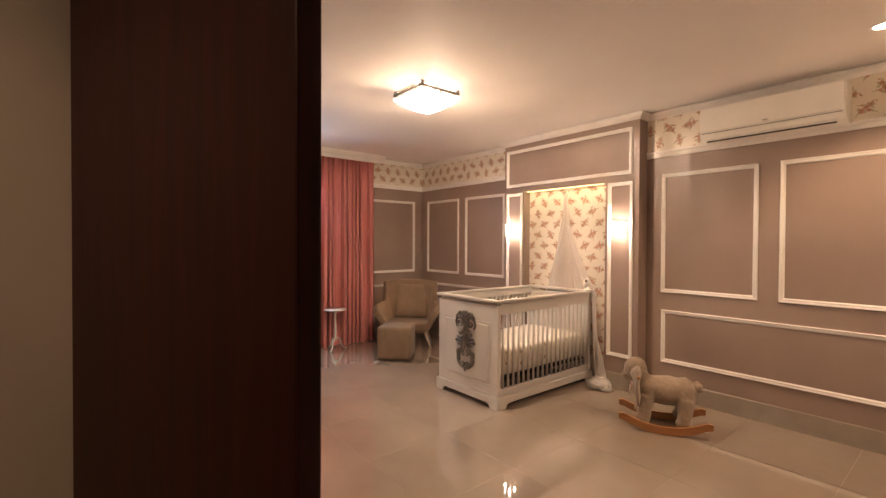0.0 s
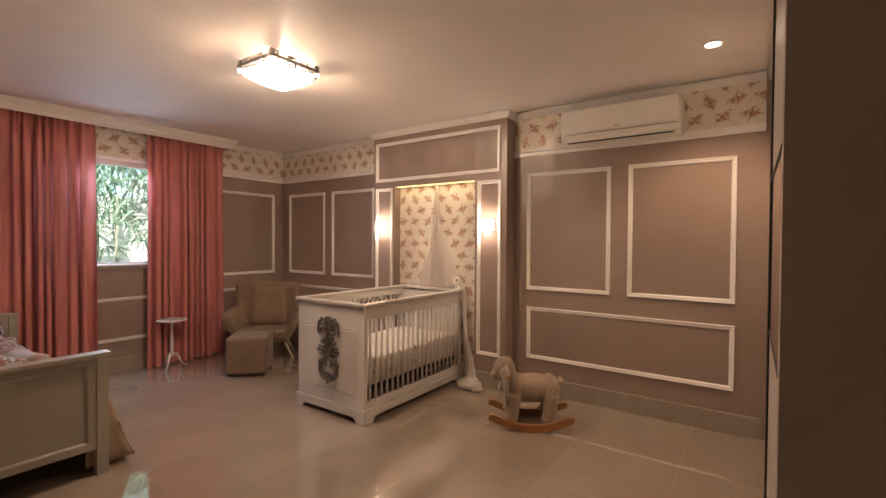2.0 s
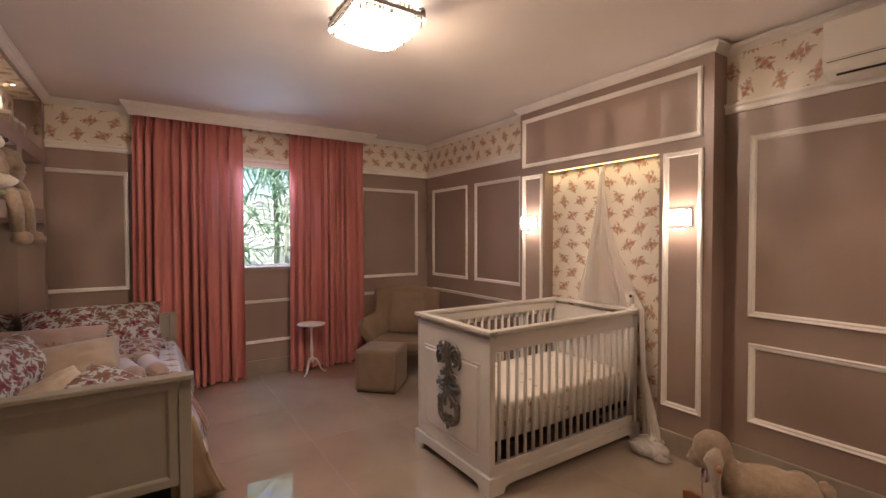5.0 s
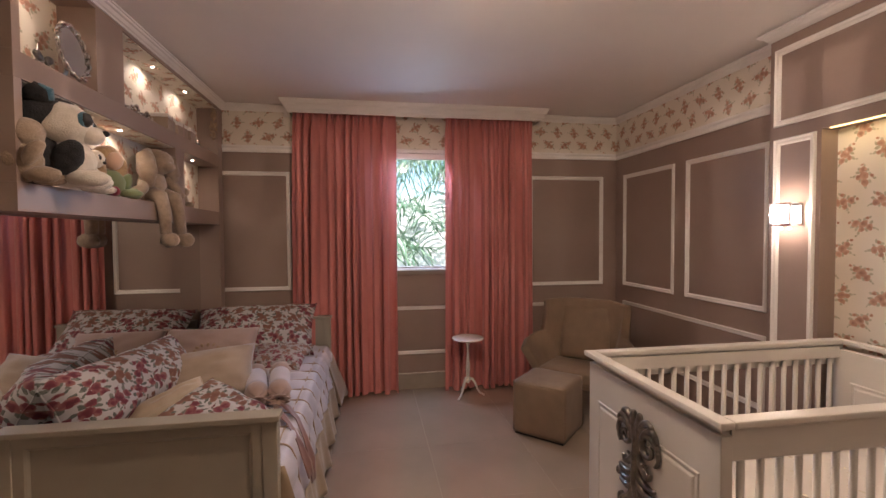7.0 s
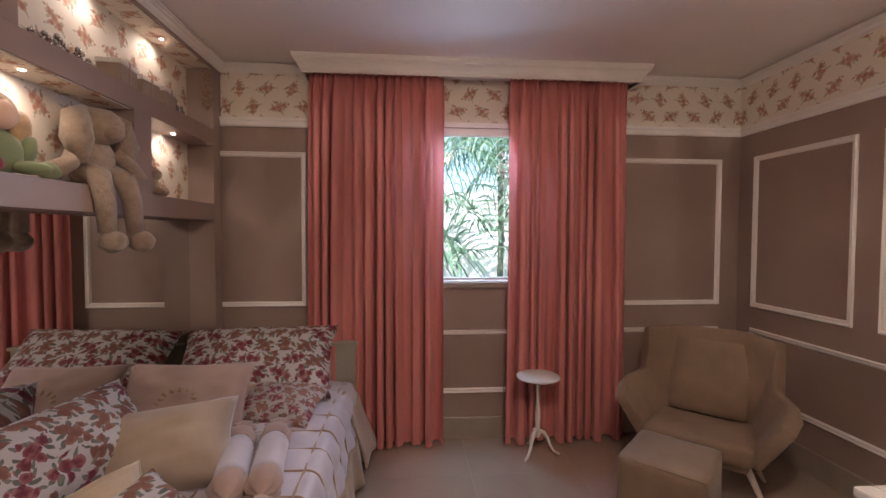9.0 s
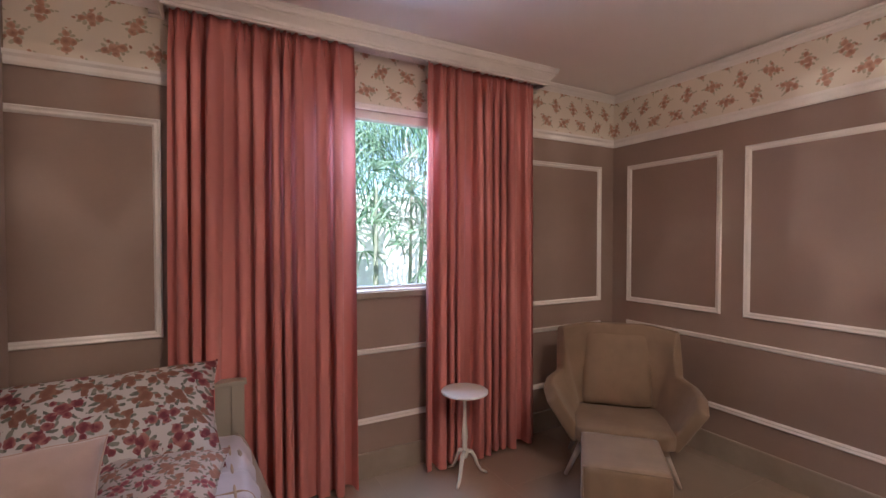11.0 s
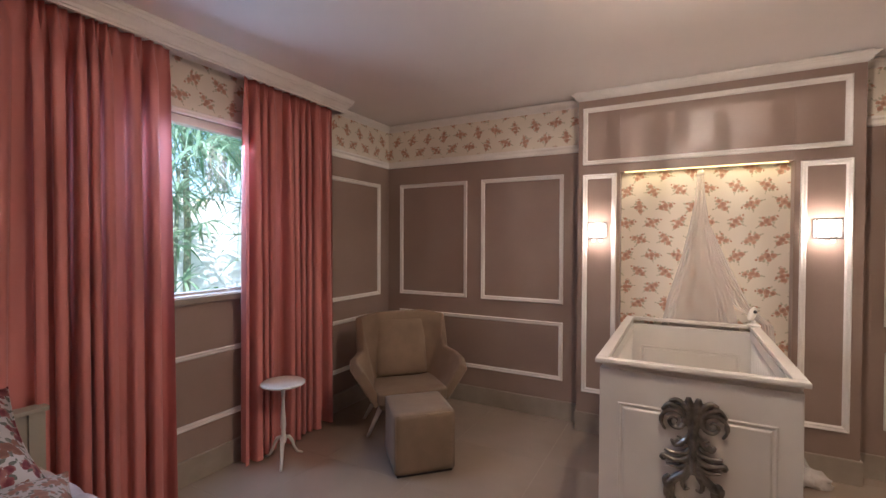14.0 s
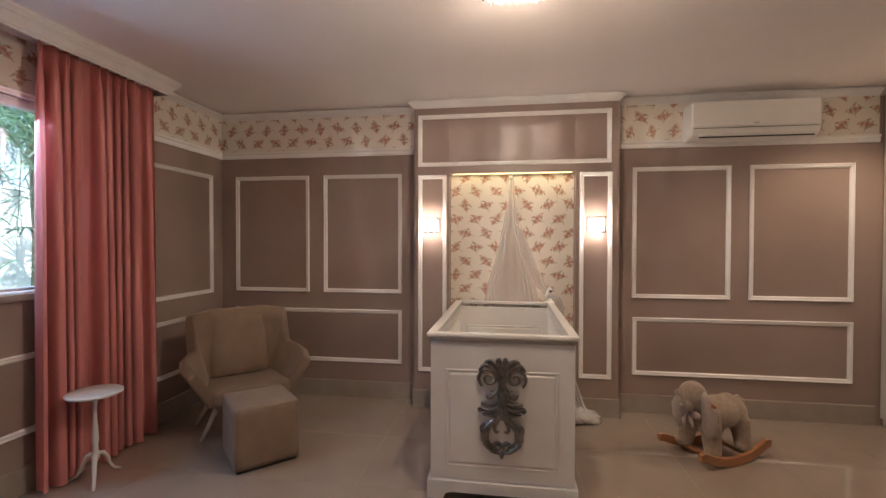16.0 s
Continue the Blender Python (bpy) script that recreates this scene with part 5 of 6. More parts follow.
pillow("bolster_pillow", lean(0.80, 5.02, 0.685, 78, 30, 0), 0.94, 0.38, 0.31, M_ROSES, "long rose-printed bolster pillow leaning on the mirror", 5)
pillow("pillow", lean(1.30, 4.72, 0.575, 25, 64, 38), 0.44, 0.42, 0.18, M_ROSES, "square rose-printed pillow behind the footboard", 6)
pillow("pillow", lean(1.04, 4.90, 0.59, 20, 50, 24), 0.40, 0.18, 0.15, M_GOLD, "small gold satin cushion", 7)


def roll(x, y, yaw):
    """A sweet-shaped neck roll: plain middle, gathered ends."""
    r = thing("neck_roll", pose(x, y, 0.572, 0, 0, yaw) @ Matrix.Scale(1.2, 4), "candy-shaped neck roll, cream middle and pink gathered ends", "neck roll", "neck rolls")
    turn = pose(0, 0, 0, -90, 0, 0)
    part("middle", rev(B(), [(0.046, -0.12), (0.052, -0.10), (0.052, 0.10), (0.046, 0.12)], 20, turn), M_QUILT, r, "cream quilted middle", True)
    for s in (-1, 1):
        b = B()
        rings = []
        for q, (rad, z) in enumerate(((0.047, 0.121), (0.054, 0.14), (0.055, 0.18), (0.04, 0.215), (0.012, 0.228), (0.02, 0.24), (0.038, 0.27), (0.045, 0.29), (0.03, 0.284), (0.006, 0.262))):
            rings.append([b.verts.new(((rad * (1 + (0.30 if q > 4 else 0.10 if q > 1 else 0.03) * math.sin(9 * a))) * math.cos(a), s * z, rad * math.sin(a) * (1 if q < 5 else 0.6))) for a in (2 * math.pi * i / 36 for i in range(36))])
        for a, d in zip(rings, rings[1:]):
            for i in range(36):
                b.faces.new((a[i], a[(i + 1) % 36], d[(i + 1) % 36], d[i]))
        part("gathered_end", b, M_PINK, r, "pink gathered satin end", True)


roll(1.385, 5.27, 14)
roll(1.52, 5.29, 10)


def ribbon():
    o = thing("ribbon", pose(0, 0, 0), "dusty pink satin ribbon trailing over the bed edge", "ribbon")
    for name, line in (("tail", [(1.56, 5.02, 0.555), (1.63, 4.92, 0.545), (1.70, 4.82, 0.515), (1.752, 4.74, 0.44), (1.79, 4.70, 0.34), (1.80, 4.67, 0.25)]), ("tail", [(1.54, 5.00, 0.555), (1.60, 4.86, 0.54), (1.67, 4.74, 0.525), (1.735, 4.64, 0.47), (1.785, 4.585, 0.38), (1.80, 4.57, 0.33)])):
        b = B()
        rows = []
        for k, (x, y, z) in enumerate(line):
            wid = 0.018 + 0.006 * math.sin(k * 1.9)
            rows.append([b.verts.new((x + wid * u * 0.5, y + wid * u, z + 0.006 * math.cos(2.5 * u + k))) for u in (-1, -0.5, 0, 0.5, 1)])
        for a, d in zip(rows, rows[1:]):
            for i in range(4):
                b.faces.new((a[i], a[i + 1], d[i + 1], d[i]))
        part(name, b, M_RIBBON, o, smooth=True).modifiers.new("thick", "SOLIDIFY").thickness = 0.003
    b = B()
    for s in (-1, 1):
        blob(b, (1.55 + s * 0.03, 5.01, 0.565), (0.034, 0.022, 0.018), (0, s * 20, s * 25), 12, 0.3, s)
    part("bow", b, M_RIBBON, o, smooth=True)


ribbon()


# ---- shelf unit and mirror over the bed ----
def shelf_unit():
    setting("wall_bed", box(B(), XW + 0.001, UM - 0.006, UY0, YN - 0.001, 0, H - 0.001), M_WALL, "taupe wall block behind the bed mirror", "wall")
    u = thing("shelf_unit", pose(0, 0, 0), "taupe built-in wall shelves with lit wallpapered niches", "shelves")
    part("bottom_board", box(B(), UM - 0.005, UX, UY0 - 0.02, UY1, 1.585, 1.696, 0.002), M_WALL, u)
    part("middle_board", box(B(), UM - 0.005, UX, UY0 - 0.02, UY1, 2.085, 2.186, 0.002), M_WALL, u)
    part("top_board", box(B(), UM - 0.005, UX, UY0 - 0.02, UY1, 2.585, H - 0.002), M_WALL, u)
    part("end_panel", box(B(), UM - 0.005, UX, UY1 + 0.0005, YN - 0.019, 0, H - 0.002), M_WALL, u)
    part("end_panel", box(B(), UM - 0.005, UX, UY0 - 0.02, UY0 + 0.02, 1.6965, 2.0845), M_WALL, u)
    part("end_panel", box(B(), UM - 0.005, UX, UY0 - 0.02, UY0 + 0.02, 2.1865, 2.5845), M_WALL, u)
    part("upright", box(B(), UM - 0.005, UX, 4.80, 5.04, 2.1865, 2.5845), M_WALL, u)
    part("upright", box(B(), UM - 0.005, UX, 5.66, 5.80, 1.6965, 2.0845), M_WALL, u)
    for z0, z1 in ((1.697, 2.084), (2.187, 2.584)):
        part("niche_back", box(B(), UM - 0.005, UM - 0.001, UY0 + 0.021, UY1 - 0.001, z0, z1), M_PAPER, u, "cream rose wallpaper back")
    part("niche_ceiling", box(B(), UM, UX - 0.012, 5.045, UY1 - 0.002, 2.581, 2.5848), M_PAPER_TOP, u, "rose-papered niche ceiling")
    part("niche_ceiling", box(B(), UM, UX - 0.012, UY0 + 0.022, 5.655, 2.081, 2.0848), M_PAPER_TOP, u, "rose-papered niche ceiling")
    for y, z in ((4.48, 2.58), (5.56, 2.58), (6.07, 2.58), (4.62, 2.08), (5.155, 2.08), (6.18, 2.08)):
        part("spotlight", rev(B(), [(0.009, -0.0016), (0.011, -0.001), (0.011, 0.0008)], 14, pose(0.715, y, z)), M_SPOT, u, "small lit spotlight")
    m = thing("wall_mirror", pose(0, 0, 0), "large frameless wall mirror behind the bed", "mirror")
    part("mirror_glass", box(B(), UM - 0.0055, UM, UY0, UY1 - 0.001, 0.30, 1.584), M_MIRROR, m)


shelf_unit()


def toy(name, m, label, lumps, category="soft toy", group="soft toys on the shelf"):
    """A stuffed toy as one mesh: lumps (centre, radii, turn, material number) or tubes (points, radii, material)."""
    b = B()
    mats = []
    for it in lumps:
        old = len(b.faces)
        b.faces.ensure_lookup_table()
        material = it[-1]
        if material not in mats:
            mats.append(material)
        if isinstance(it[0], list):
            tube(b, it[0], it[1], 10)
        else:
            blob(b, it[0], it[1], it[2], 14, 0.12, old)
        b.faces.ensure_lookup_table()
        for f in b.faces[old:]:
            f.material_index = mats.index(material)
    o = part(name, b, mats, None, "", True, m)
    return tagged(o, label, category, group)


Z1, Z2 = 1.697, 2.187
# faces look along local +x
toy("plush_husky", pose(0.79, 4.49, Z1, 0, 0, 24) @ Matrix.Diagonal((1.12, 1.12, 0.99, 1)), "large black and white plush dog sitting on the shelf", [
    ((-0.045, 0, 0.11), (0.10, 0.115, 0.12), (0, 0, 0), M_FUR_DARK), ((0.05, 0, 0.10), (0.085, 0.092, 0.105), (0, 0, 0), M_FUR_WHITE),
    ((-0.035, 0, 0.292), (0.092, 0.116, 0.094), (0, 0, 0), M_FUR_DARK), ((0.045, 0, 0.338), (0.052, 0.034, 0.026), (0, 30, 0), M_FUR_DARK),
    ((0.03, 0, 0.262), (0.094, 0.112, 0.096), (0, 0, 0), M_FUR_WHITE), ((0.112, 0, 0.228), (0.052, 0.048, 0.040), (0, 0, 0), M_FUR_WHITE),
    ((0.160, 0, 0.242), (0.014, 0.018, 0.013), (0, 0, 0), M_BLACK),
    ((0.101, 0.062, 0.280), (0.017, 0.030, 0.034), (0, 0, 32), M_FUR_BLUE), ((0.101, -0.062, 0.280), (0.017, 0.030, 0.034), (0, 0, -32), M_FUR_BLUE),
    ((0.108, 0.065, 0.280), (0.018, 0.025, 0.029), (0, 0, 32), M_BLACK), ((0.108, -0.065, 0.280), (0.018, 0.025, 0.029), (0, 0, -32), M_BLACK),
    ((0.124, 0.060, 0.292), (0.005, 0.006, 0.007), (0, 0, 0), M_FUR_WHITE), ((0.124, -0.060, 0.292), (0.005, 0.006, 0.007), (0, 0, 0), M_FUR_WHITE),
    ([(-0.03, 0.07, 0.34), (-0.025, 0.085, 0.38), (-0.035, 0.10, 0.395)], [0.048, 0.038, 0.012], M_FUR_DARK), ([(-0.03, -0.07, 0.34), (-0.025, -0.085, 0.38), (-0.035, -0.10, 0.395)], [0.048, 0.038, 0.012], M_FUR_DARK),
    ([(-0.006, -0.072, 0.345), (-0.002, -0.085, 0.38), (-0.018, -0.10, 0.395)], [0.028, 0.024, 0.006], M_FUR_BLUE), ([(-0.006, 0.072, 0.345), (-0.002, 0.085, 0.38), (-0.018, 0.10, 0.395)], [0.028, 0.024, 0.006], M_FUR_BLUE),
    ((0.105, 0.075, 0.034), (0.075, 0.046, 0.036), (0, 0, 20), M_FUR_WHITE), ((0.105, -0.075, 0.034), (0.075, 0.046, 0.036), (0, 0, -20), M_FUR_WHITE),
    ((0.055, 0.085, 0.115), (0.045, 0.036, 0.075), (0, 15, 0), M_FUR_DARK), ((0.055, -0.085, 0.115), (0.045, 0.036, 0.075), (0, 15, 0), M_FUR_DARK)])
toy("plush_bear", pose(0.775, 4.345, Z1, 0, 0, 20), "brown plush bear beside the plush dog", [
    ((0, 0, 0.08), (0.07, 0.07, 0.08), (0, 0, 0), M_FUR), ((0.01, 0, 0.19), (0.065, 0.07, 0.062), (0, 0, 0), M_FUR),
    ((0.07, 0.05, 0.03), (0.065, 0.036, 0.032), (0, 0, 20), M_FUR), ((0.07, -0.05, 0.03), (0.065, 0.036, 0.032), (0, 0, -20), M_FUR),
    ((0.05, 0.07, 0.11), (0.028, 0.028, 0.055), (0, 30, 0), M_FUR), ((0.05, -0.07, 0.11), (0.028, 0.028, 0.055), (0, 30, 0), M_FUR)])
toy("plush_puppy", pose(0.755, 4.80, Z1, 0, 0, 5), "small white and black plush puppy", [
    ((0, 0, 0.065), (0.052, 0.05, 0.066), (0, 0, 0), M_FUR_WHITE), ((0.01, 0, 0.165), (0.055, 0.055, 0.048), (0, 0, 0), M_FUR_WHITE),
    ((-0.02, 0.03, 0.20), (0.03, 0.03, 0.025), (0, 0, 0), M_FUR_DARK), ((0.05, 0.022, 0.172), (0.011, 0.013, 0.015), (0, 0, 0), M_BLACK),
    ((0.05, -0.022, 0.172), (0.011, 0.013, 0.015), (0, 0, 0), M_BLACK), ((0.064, 0, 0.15), (0.008, 0.01, 0.008), (0, 0, 0), M_BLACK),
    ((0.05, 0.035, 0.022), (0.045, 0.025, 0.022), (0, 0, 15), M_FUR_WHITE), ((0.05, -0.035, 0.022), (0.045, 0.025, 0.022), (0, 0, -15), M_FUR_WHITE)])
toy("rag_doll", pose(0.715, 5.04, Z1, 0, 0, -15) @ Matrix.Scale(1.2, 4), "rag doll with straw hair, green dress and red shoes", [
    ((0, 0, 0.06), (0.06, 0.065, 0.065), (0, 0, 0), M_GREEN), ((0.024, 0, 0.162), (0.036, 0.038, 0.042), (0, 0, 0), M_SKIN),
    ((-0.012, 0, 0.182), (0.05, 0.058, 0.052), (0, 0, 0), M_HAIR), ((0.0, 0.058, 0.12), (0.03, 0.03, 0.07), (-14, 0, 0), M_HAIR),
    ((0.0, -0.058, 0.12), (0.03, 0.03, 0.07), (14, 0, 0), M_HAIR), ((0.065, -0.05, 0.022), (0.042, 0.022, 0.022), (0, 0, -35), M_RED),
    ((0.06, 0.045, 0.022), (0.05, 0.028, 0.02), (0, 0, 30), M_GREEN), ((0.03, 0.06, 0.07), (0.022, 0.022, 0.045), (0, 20, 0), M_GREEN)], "doll")
toy("plush_rabbit", pose(0.735, 5.47, Z1, 0, 0, -14) @ Matrix.Scale(1.14, 4), "long-legged plush rabbit sitting on the shelf edge", [
    ((0.0, 0, 0.09), (0.065, 0.08, 0.10), (0, 8, 0), M_FUR), ((0.035, 0.0, 0.225), (0.08, 0.08, 0.072), (0, 20, 0), M_FUR),
    ((0.095, 0.0, 0.20), (0.035, 0.038, 0.03), (0, 20, 0), M_FUR), ([(0.02, -0.05, 0.28), (0.04, -0.095, 0.24), (0.055, -0.105, 0.16), (0.055, -0.095, 0.075)], [0.018, 0.044, 0.050, 0.022], M_FUR),
    ([(0.02, 0.05, 0.28), (0.03, 0.095, 0.25), (0.03, 0.12, 0.17), (0.03, 0.12, 0.10)], [0.018, 0.042, 0.048, 0.020], M_FUR),
    ([(0.03, -0.055, 0.05), (0.085, -0.055, 0.03), (0.108, -0.052, -0.05), (0.108, -0.045, -0.17)], [0.042, 0.042, 0.034, 0.03], M_FUR),
    ([(0.03, 0.05, 0.05), (0.085, 0.055, 0.03), (0.108, 0.062, -0.05), (0.108, 0.075, -0.17)], [0.042, 0.042, 0.034, 0.03], M_FUR),
    ((0.125, -0.04, -0.205), (0.052, 0.040, 0.042), (0, 0, 0), M_FUR), ((0.125, 0.085, -0.205), (0.052, 0.040, 0.042), (0, 0, 0), M_FUR),
    ([(0.02, 0.075, 0.14), (0.05, 0.12, 0.09), (0.06, 0.15, 0.04)], [0.03, 0.028, 0.03], M_FUR), ([(0.02, -0.075, 0.14), (0.05, -0.13, 0.07), (0.055, -0.19, 0.035)], [0.03, 0.028, 0.034], M_FUR),
    ((0.055, -0.20, 0.032), (0.034, 0.036, 0.03), (0, 0, 0), M_GREEN), ((0.088, 0.048, 0.235), (0.007, 0.007, 0.008), (0, 0, 0), M_BLACK), ((0.088, -0.048, 0.235), (0.007, 0.007, 0.008), (0, 0, 0), M_BLACK)])
toy("plush_bear", pose(0.75, 5.90, Z1, 0, 0, 15), "tiny brown plush bear in the corner niche", [
    ((0, 0, 0.045), (0.035, 0.036, 0.045), (0, 0, 0), M_FUR), ((0.008, 0, 0.11), (0.034, 0.036, 0.032), (0, 0, 0), M_FUR),
    ((0.035, 0.028, 0.02), (0.034, 0.022, 0.02), (0, 0, 20), M_FUR), ((0.035, -0.028, 0.02), (0.034, 0.022, 0.02), (0, 0, -20), M_FUR), ((0.0, 0.03, 0.142), (0.012, 0.014, 0.014), (0, 0, 0), M_FUR), ((0.0, -0.03, 0.142), (0.012, 0.014, 0.014), (0, 0, 0), M_FUR)])


def oval_frame():
    f = thing("oval_frame", pose(0.765, 4.69, Z2 + 0.003, 0, 0, -6) @ Matrix.Scale(0.9, 4), "ornate silver oval picture frame standing on the shelf", "picture frame")
    up = pose(0, 0, 0.155, 0, -10, 0)
    b = B()
    for s in (0, math.pi):
        pts = []
        for k in range(97):
            a = 2 * math.pi * k / 96
            w = 0.008 * math.sin(7 * a + s)
            pts.append((0.007 * math.cos(7 * a + s), (0.095 + w) * math.cos(a), (0.135 + w) * math.sin(a)))
        tube(b, pts, [0.0075 + 0.003 * math.sin(k * 0.9) for k in range(97)], 7)
    part("frame_rim", b, M_CHROME, f, smooth=True, m=up)
    b = B()
    rev(b, [(1, -0.004), (1, 0.0)], 36)
    bmesh.ops.transform(b, matrix=pose(0, 0, 0, 0, 90, 0) @ Matrix.Diagonal((0.132, 0.092, 1, 1)), verts=list(b.verts))
    part("frame_glass", b, M_MIRROR, f, "silvered glass", m=up)
    part("strut", box(B(), -0.055, -0.05, -0.012, 0.012, 0.0, 0.12, 0, pose(0, 0, 0, 0, 12, 0)), M_SILVER, f)


oval_frame()


def bow_ornament():
    o = thing("bow_ornament", pose(0.73, 4.52, Z2), "small silver bow ornament on the shelf", "ornament")
    b = B()
    rev(b, [(0.03, 0), (0.034, 0.005), (0.022, 0.02), (0.006, 0.05), (0.003, 0.11)], 14)
    part("cone", b, M_SILVER, o, smooth=True)
    b = B()
    for s in (-1, 1):
        blob(b, (0.02, s * 0.03, 0.05), (0.012, 0.03, 0.018), (s * 20, 0, 0), 10)
        tube(b, [(0.02, 0, 0.045), (0.025, s * 0.03, 0.015), (0.03, s * 0.04, 0.004)], [0.008, 0.011, 0.008], 6, 0.4)
    part("bow", b, M_SILVER, o, smooth=True)


bow_ornament()


def pearls():
    o = thing("bead_garland", pose(0.74, 5.30, Z2), "heap of silver and pearl bead strings on the shelf", "beads")
    r = random.Random(4)
    b = B()
    for k in range(70):
        t = k / 70
        blob(b, (r.uniform(-0.03, 0.03), -0.17 + 0.34 * t + r.uniform(-0.02, 0.02), 0.011 + r.uniform(0, 0.055) * math.sin(math.pi * min(1, t * 1.15))), (0.011, 0.011, 0.011), n=6)
    part("bead_string", b, M_CHROME, o, smooth=True)


pearls()


def gift_box(y, w, h, yaw):
    o = thing("keepsake_box", pose(0.73, y, Z2, 0, 0, yaw), "small cream fabric keepsake box with a lid", "box", "keepsake boxes")
    part("box_body", box(B(), -0.05, 0.05, -w / 2, w / 2, 0, h, 0.003), M_STRAW, o)
    part("lid", box(B(), -0.054, 0.054, -w / 2 - 0.004, w / 2 + 0.004, h + 0.0003, h + 0.022, 0.003), M_LACQ, o)
    part("ribbon", box(B(), 0.0545, 0.056, -0.008, 0.008, 0, h + 0.0225), M_PINK, o)


gift_box(5.66, 0.15, 0.085, 5)
gift_box(5.85, 0.14, 0.078, -4)
gift_box(6.03, 0.13, 0.082, 6)


def perfume(y, h, s):
    o = thing("ornament_bottle", pose(0.74, y, Z2), "small silver ornament bottle on the shelf", "ornament", "small bottles")
    part("bottle", rev(B(), [(0.016 * s, 0), (0.02 * s, 0.01), (0.02 * s, h * 0.5), (0.008 * s, h * 0.65), (0.007 * s, h * 0.8)], 14), M_SILVER, o, smooth=True)
    part("stopper", blob(B(), (0, 0, h * 0.9), (0.012 * s, 0.012 * s, 0.014 * s), n=10), M_CHROME, o, smooth=True)


perfume(6.16, 0.09, 1.0)
perfume(6.23, 0.07, 0.9)


def garland():
    o = thing("hanging_garland", pose(0.775, 6.49, 2.30), "dark dried-flower garland hung at the end of the top shelf", "garland")
    r = random.Random(8)
    b = B()
    tube(b, [(0, 0, 0.27), (0.005, 0.0, 0.13), (0, 0.005, 0.0)], 0.003, 6)
    part("cord", b, M_HEM, o)
    b = B()
    for k in range(40):
        blob(b, (r.uniform(-0.02, 0.02), r.uniform(-0.02, 0.018), r.uniform(0.02, 0.27)), (0.012, 0.009, 0.012), (r.uniform(0, 90), r.uniform(0, 90), 0), 6, 0.5, k)
    part("dried_flower_spray", b, M_HEM, o)


garland()


# ---- garden outside the window ----
setting("ground", box(B(), -60, 60, 6.85, 90, -0.5, -0.35), M_GRASS, "sunlit lawn outside the window", "ground")
# wall added outside as a sunlit backdrop, so gaps between palms burn out white
setting("garden_wall", box(B(), -14, 18, 13.0, 13.2, -0.35, 2.4), M_RENDER, "white wall added as a bright backdrop behind the palms", "garden wall")


def leaf_strip(b, p, d, length, width, droop, seg=4):
    """One narrow leaflet from p along d, drooping."""
    d = d.normalized()
    side = d.cross(Vector((0, 0, 1)))
    side = side.normalized() if side.length > 1e-3 else Vector((1, 0, 0))
    prev = None
    for k in range(seg + 1):
        f = k / seg
        q = p + d * length * f - Vector((0, 0, droop * length * f * f))
        w = width * (0.35 + 1.3 * f) * (1 - f) ** 0.6 + 0.001
        cur = (b.verts.new(q - side * w), b.verts.new(q + side * w + Vector((0, 0, 0.01 * (1 - f)))))
        if prev:
            b.faces.new((prev[0], prev[1], cur[1], cur[0]))
        prev = cur


def fan_palm(x, y, h, n, seed, label, low=0.38):
    o = thing("palm_tree", pose(x, y, -0.36), label, "palm tree", "garden palms")
    r = random.Random(seed)
    b = B()
    a = r.uniform(0, 6.3)
    tube(b, [(0, 0, 0), (0.1 * math.cos(a), 0.1 * math.sin(a), h * 0.5), (0.16 * math.cos(a), 0.16 * math.sin(a), h * 0.96)], [0.05, 0.035, 0.02], 8)
    part("trunk", b, M_BARK, o)
    b = B()
    for k in range(n):
        a, el = r.uniform(0, 6.3), r.uniform(-0.1, 0.9)
        root = Vector((0.25 * math.cos(a), 0.25 * math.sin(a), h * r.uniform(low, 1.0)))
        out = Vector((math.cos(a) * math.cos(el), math.sin(a) * math.cos(el), math.sin(el)))
        tip = root + out * r.uniform(0.4, 0.75)
        tube(b, [root, tip], [0.008, 0.005], 4)
        u = out.cross(Vector((0, 0, 1))).normalized()
        w = u.cross(out)
        m = 13
        for i in range(m):
            t = (i / (m - 1) - 0.5) * 3.6
            leaf_strip(b, tip, out * math.cos(t) + u * math.sin(t) + w * 0.1, r.uniform(0.38, 0.6), 0.022, r.uniform(0.25, 0.7))
    part("crown", b, M_PALM, o)


def feather_palm(x, y, h, seed, label):
    o = thing("palm_tree", pose(x, y, -0.36), label, "palm tree", "garden palms")
    r = random.Random(seed)
    part("trunk", tube(B(), [(0, 0, 0), (0.05, 0, h * 0.5), (0.02, 0.04, h)], [0.06, 0.05, 0.045], 10), M_BARK, o)
    b = B()
    for k in range(13):
        a = 6.283 * k / 13 + r.uniform(-0.2, 0.2)
        out = Vector((math.cos(a), math.sin(a), 0))
        L = r.uniform(1.7, 2.4)
        up = r.uniform(0.2, 0.9)
        side = Vector((-out.y, out.x, 0))
        pts = []
        for i in range(19):
            f = i / 18
            pts.append(Vector((0, 0, h)) + out * L * f + Vector((0, 0, up * L * f - 1.15 * L * f * f)))
        tube(b, pts, [0.02 * (1 - i / 20) for i in range(19)], 4)
        for i in range(2, 19):
            for s in (-1, 1):
                leaf_strip(b, pts[i], side * s + out * 0.5 + Vector((0, 0, -0.15)), 0.55 * math.sin(math.pi * (0.15 + 0.8 * i / 19)) + 0.1, 0.02, 0.9)
    part("crown", b, M_PALM, o)


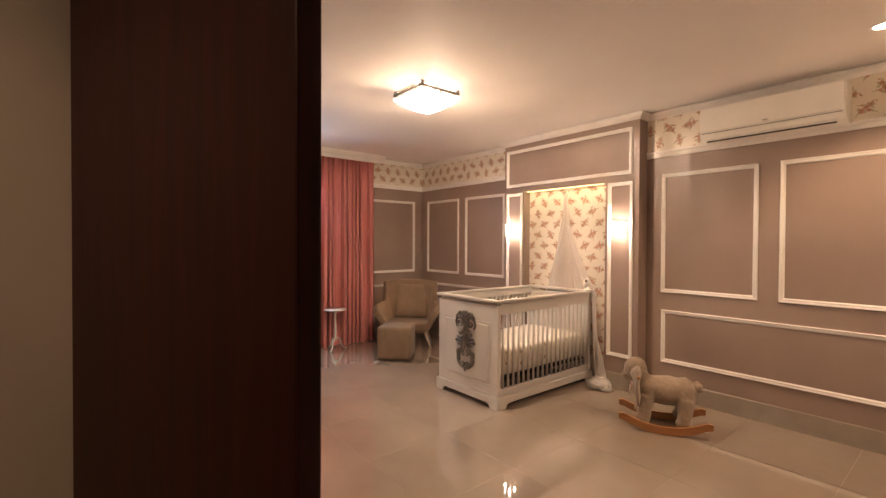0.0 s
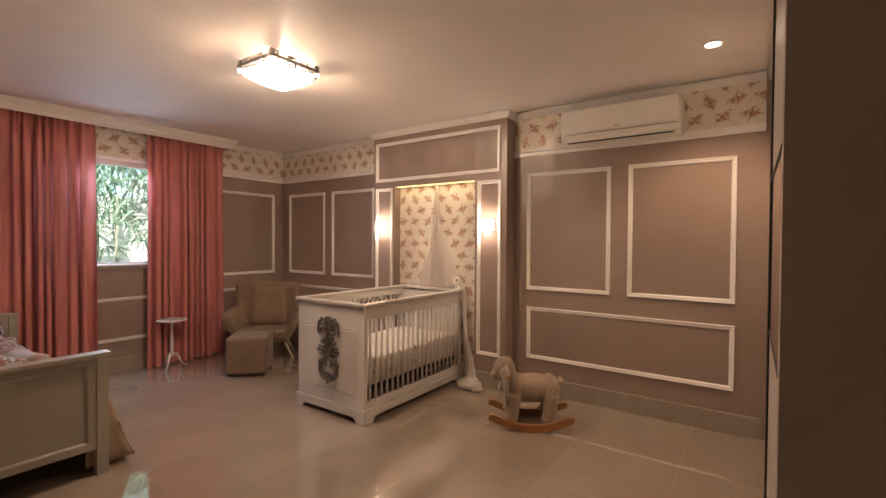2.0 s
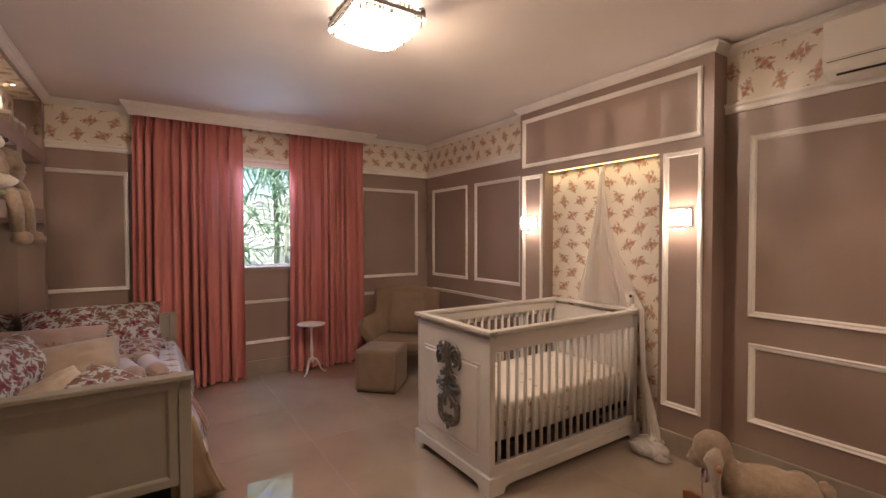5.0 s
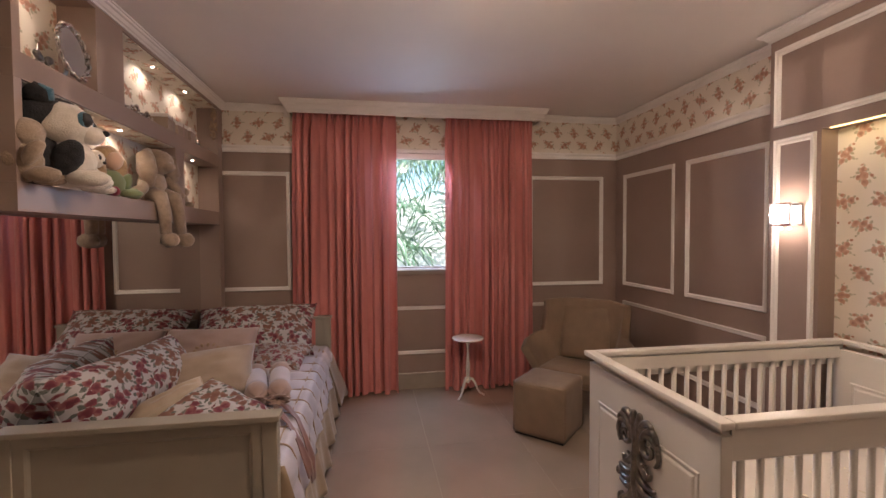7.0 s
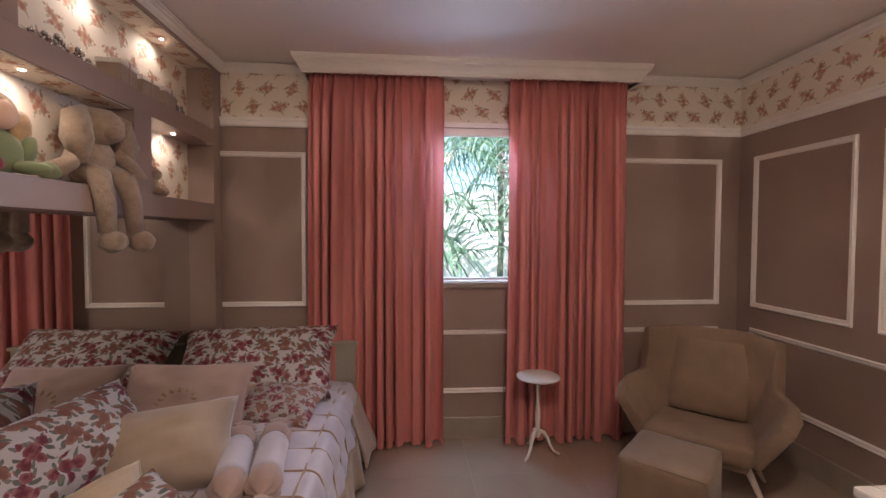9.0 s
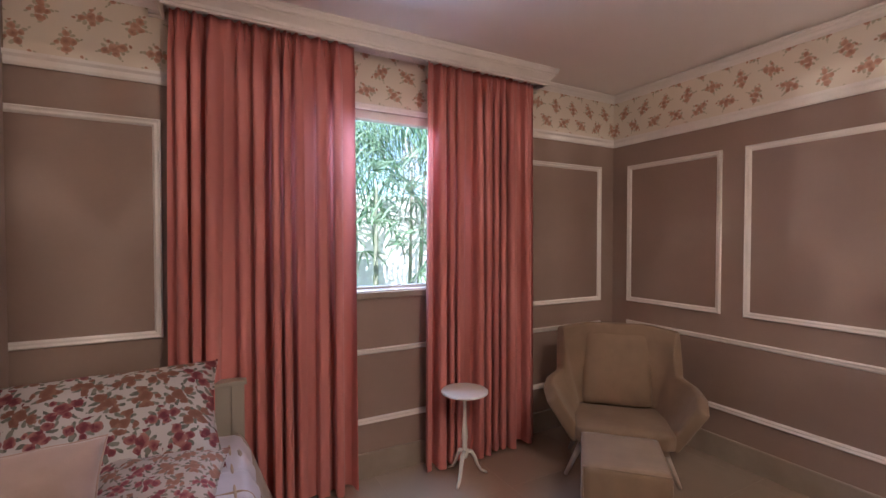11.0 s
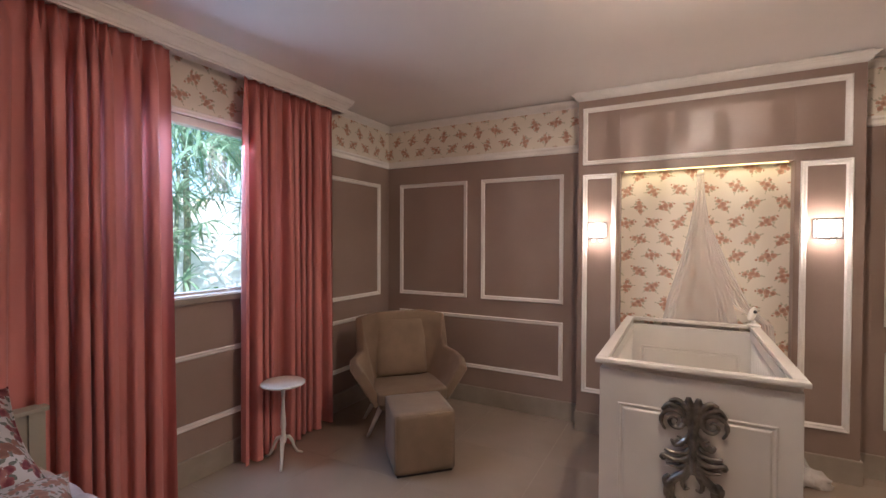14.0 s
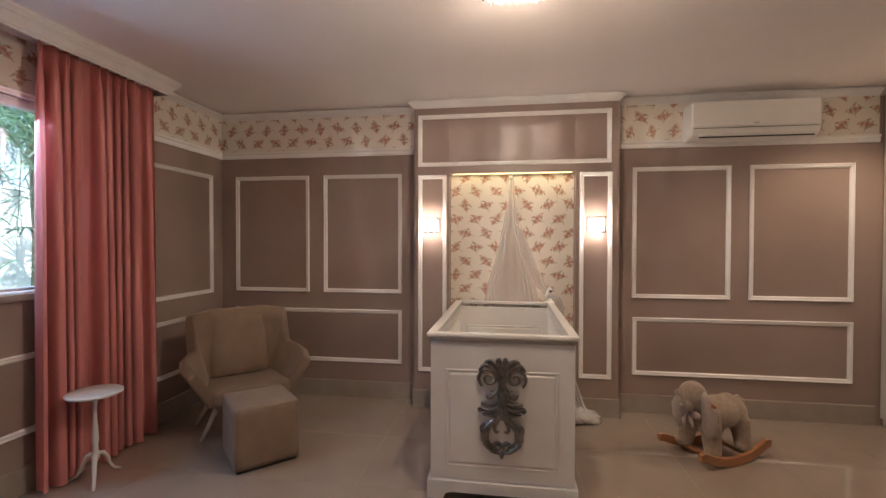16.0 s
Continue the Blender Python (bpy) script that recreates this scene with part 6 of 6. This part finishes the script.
for i, (x, y, h, n) in enumerate(((2.0, 9.9, 2.9, 22), (3.4, 9.2, 2.6, 20), (4.4, 10.2, 3.0, 20), (5.6, 9.8, 2.9, 14), (7.0, 10.4, 3.0, 14), (1.1, 11.2, 3.2, 14), (5.2, 12.2, 3.4, 14), (8.3, 12.0, 3.4, 14), (-0.6, 10.6, 3.0, 13))):
    fan_palm(x, y, h, n, 20 + i, "clump of fan palms in the garden", 0.38 if x < 4 else 0.64)
for i, (x, y, h) in enumerate(((0.4, 9.0, 3.4), (4.9, 10.6, 3.9), (7.4, 10.2, 3.8), (2.2, 11.0, 3.6), (3.6, 10.8, 3.5), (6.3, 10.9, 3.7), (0.2, 11.4, 3.4))):
    feather_palm(x, y, h, 40 + i, "tall feather palm with drooping fronds")


def shrub(x, y, seed):
    o = thing("shrub", pose(x, y, -0.36), "light green leafy garden shrub", "shrub", "garden shrubs")
    r = random.Random(seed)
    b = B()
    for k in range(9):
        a = r.uniform(0, 6.3)
        tube(b, [(0, 0, 0), (0.3 * math.cos(a), 0.3 * math.sin(a), r.uniform(0.6, 1.1))], [0.015, 0.005], 5)
    part("stems", b, M_BARK, o)
    b = B()
    for k in range(260):
        a, q = r.uniform(0, 6.3), r.uniform(0.1, 0.65)
        p = Vector((q * math.cos(a), q * math.sin(a), r.uniform(0.25, 1.55 - q)))
        leaf_strip(b, p, Vector((r.uniform(-1, 1), r.uniform(-1, 1), r.uniform(-0.3, 0.8))), r.uniform(0.12, 0.22), 0.022, 0.4, 3)
    part("foliage", b, M_SHRUB, o)


for i, (x, y) in enumerate(((2.4, 8.1), (3.6, 8.2), (4.7, 8.4), (1.2, 8.3), (6.0, 8.8))):
    shrub(x, y, 60 + i)


# ---- floor tiles ----
b = B()
box(b, XW - 0.15, XE + 0.15, 2.24, YN + 0.15, -0.12, -0.0007)
box(b, -1.15, XE + 0.15, -0.9, 2.24, -0.12, -0.0007)
fl = setting("floor", b, M_GROUT, "polished beige porcelain tile floor", "floor")
P = 0.67


def tiles():
    """Tiles on one grid, cut to size along the walls."""
    g = 0.0008
    shared = {}
    k = 0
    for i in range(-8, 3):
        for j in range(-4, 9):
            x, y = 3.82 + P * (i + 0.5), 1.44 + P * (j + 0.5)
            west = XW - 0.05 if y - P / 2 > 2.2 else -1.05
            x0, x1 = max(x - P / 2 + g, west), min(x + P / 2 - g, XE + 0.05)
            y0, y1 = max(y - P / 2 + g, -0.8), min(y + P / 2 - g, YN + 0.05)
            if x1 - x0 < 0.02 or y1 - y0 < 0.02:
                continue
            cut = (round(x1 - x0, 3), round(y1 - y0, 3))
            at = pose((x0 + x1) / 2, (y0 + y1) / 2, 0)
            if cut in shared:
                o = new("tile", shared[cut])
                o.parent = fl
                o.matrix_basis = at
            else:
                o = part("tile", box(B(), -cut[0] / 2, cut[0] / 2, -cut[1] / 2, cut[1] / 2, -0.012, 0.0, 0.0002), M_TILE, fl, m=at)
                shared[cut] = o.data
            k += 1


tiles()
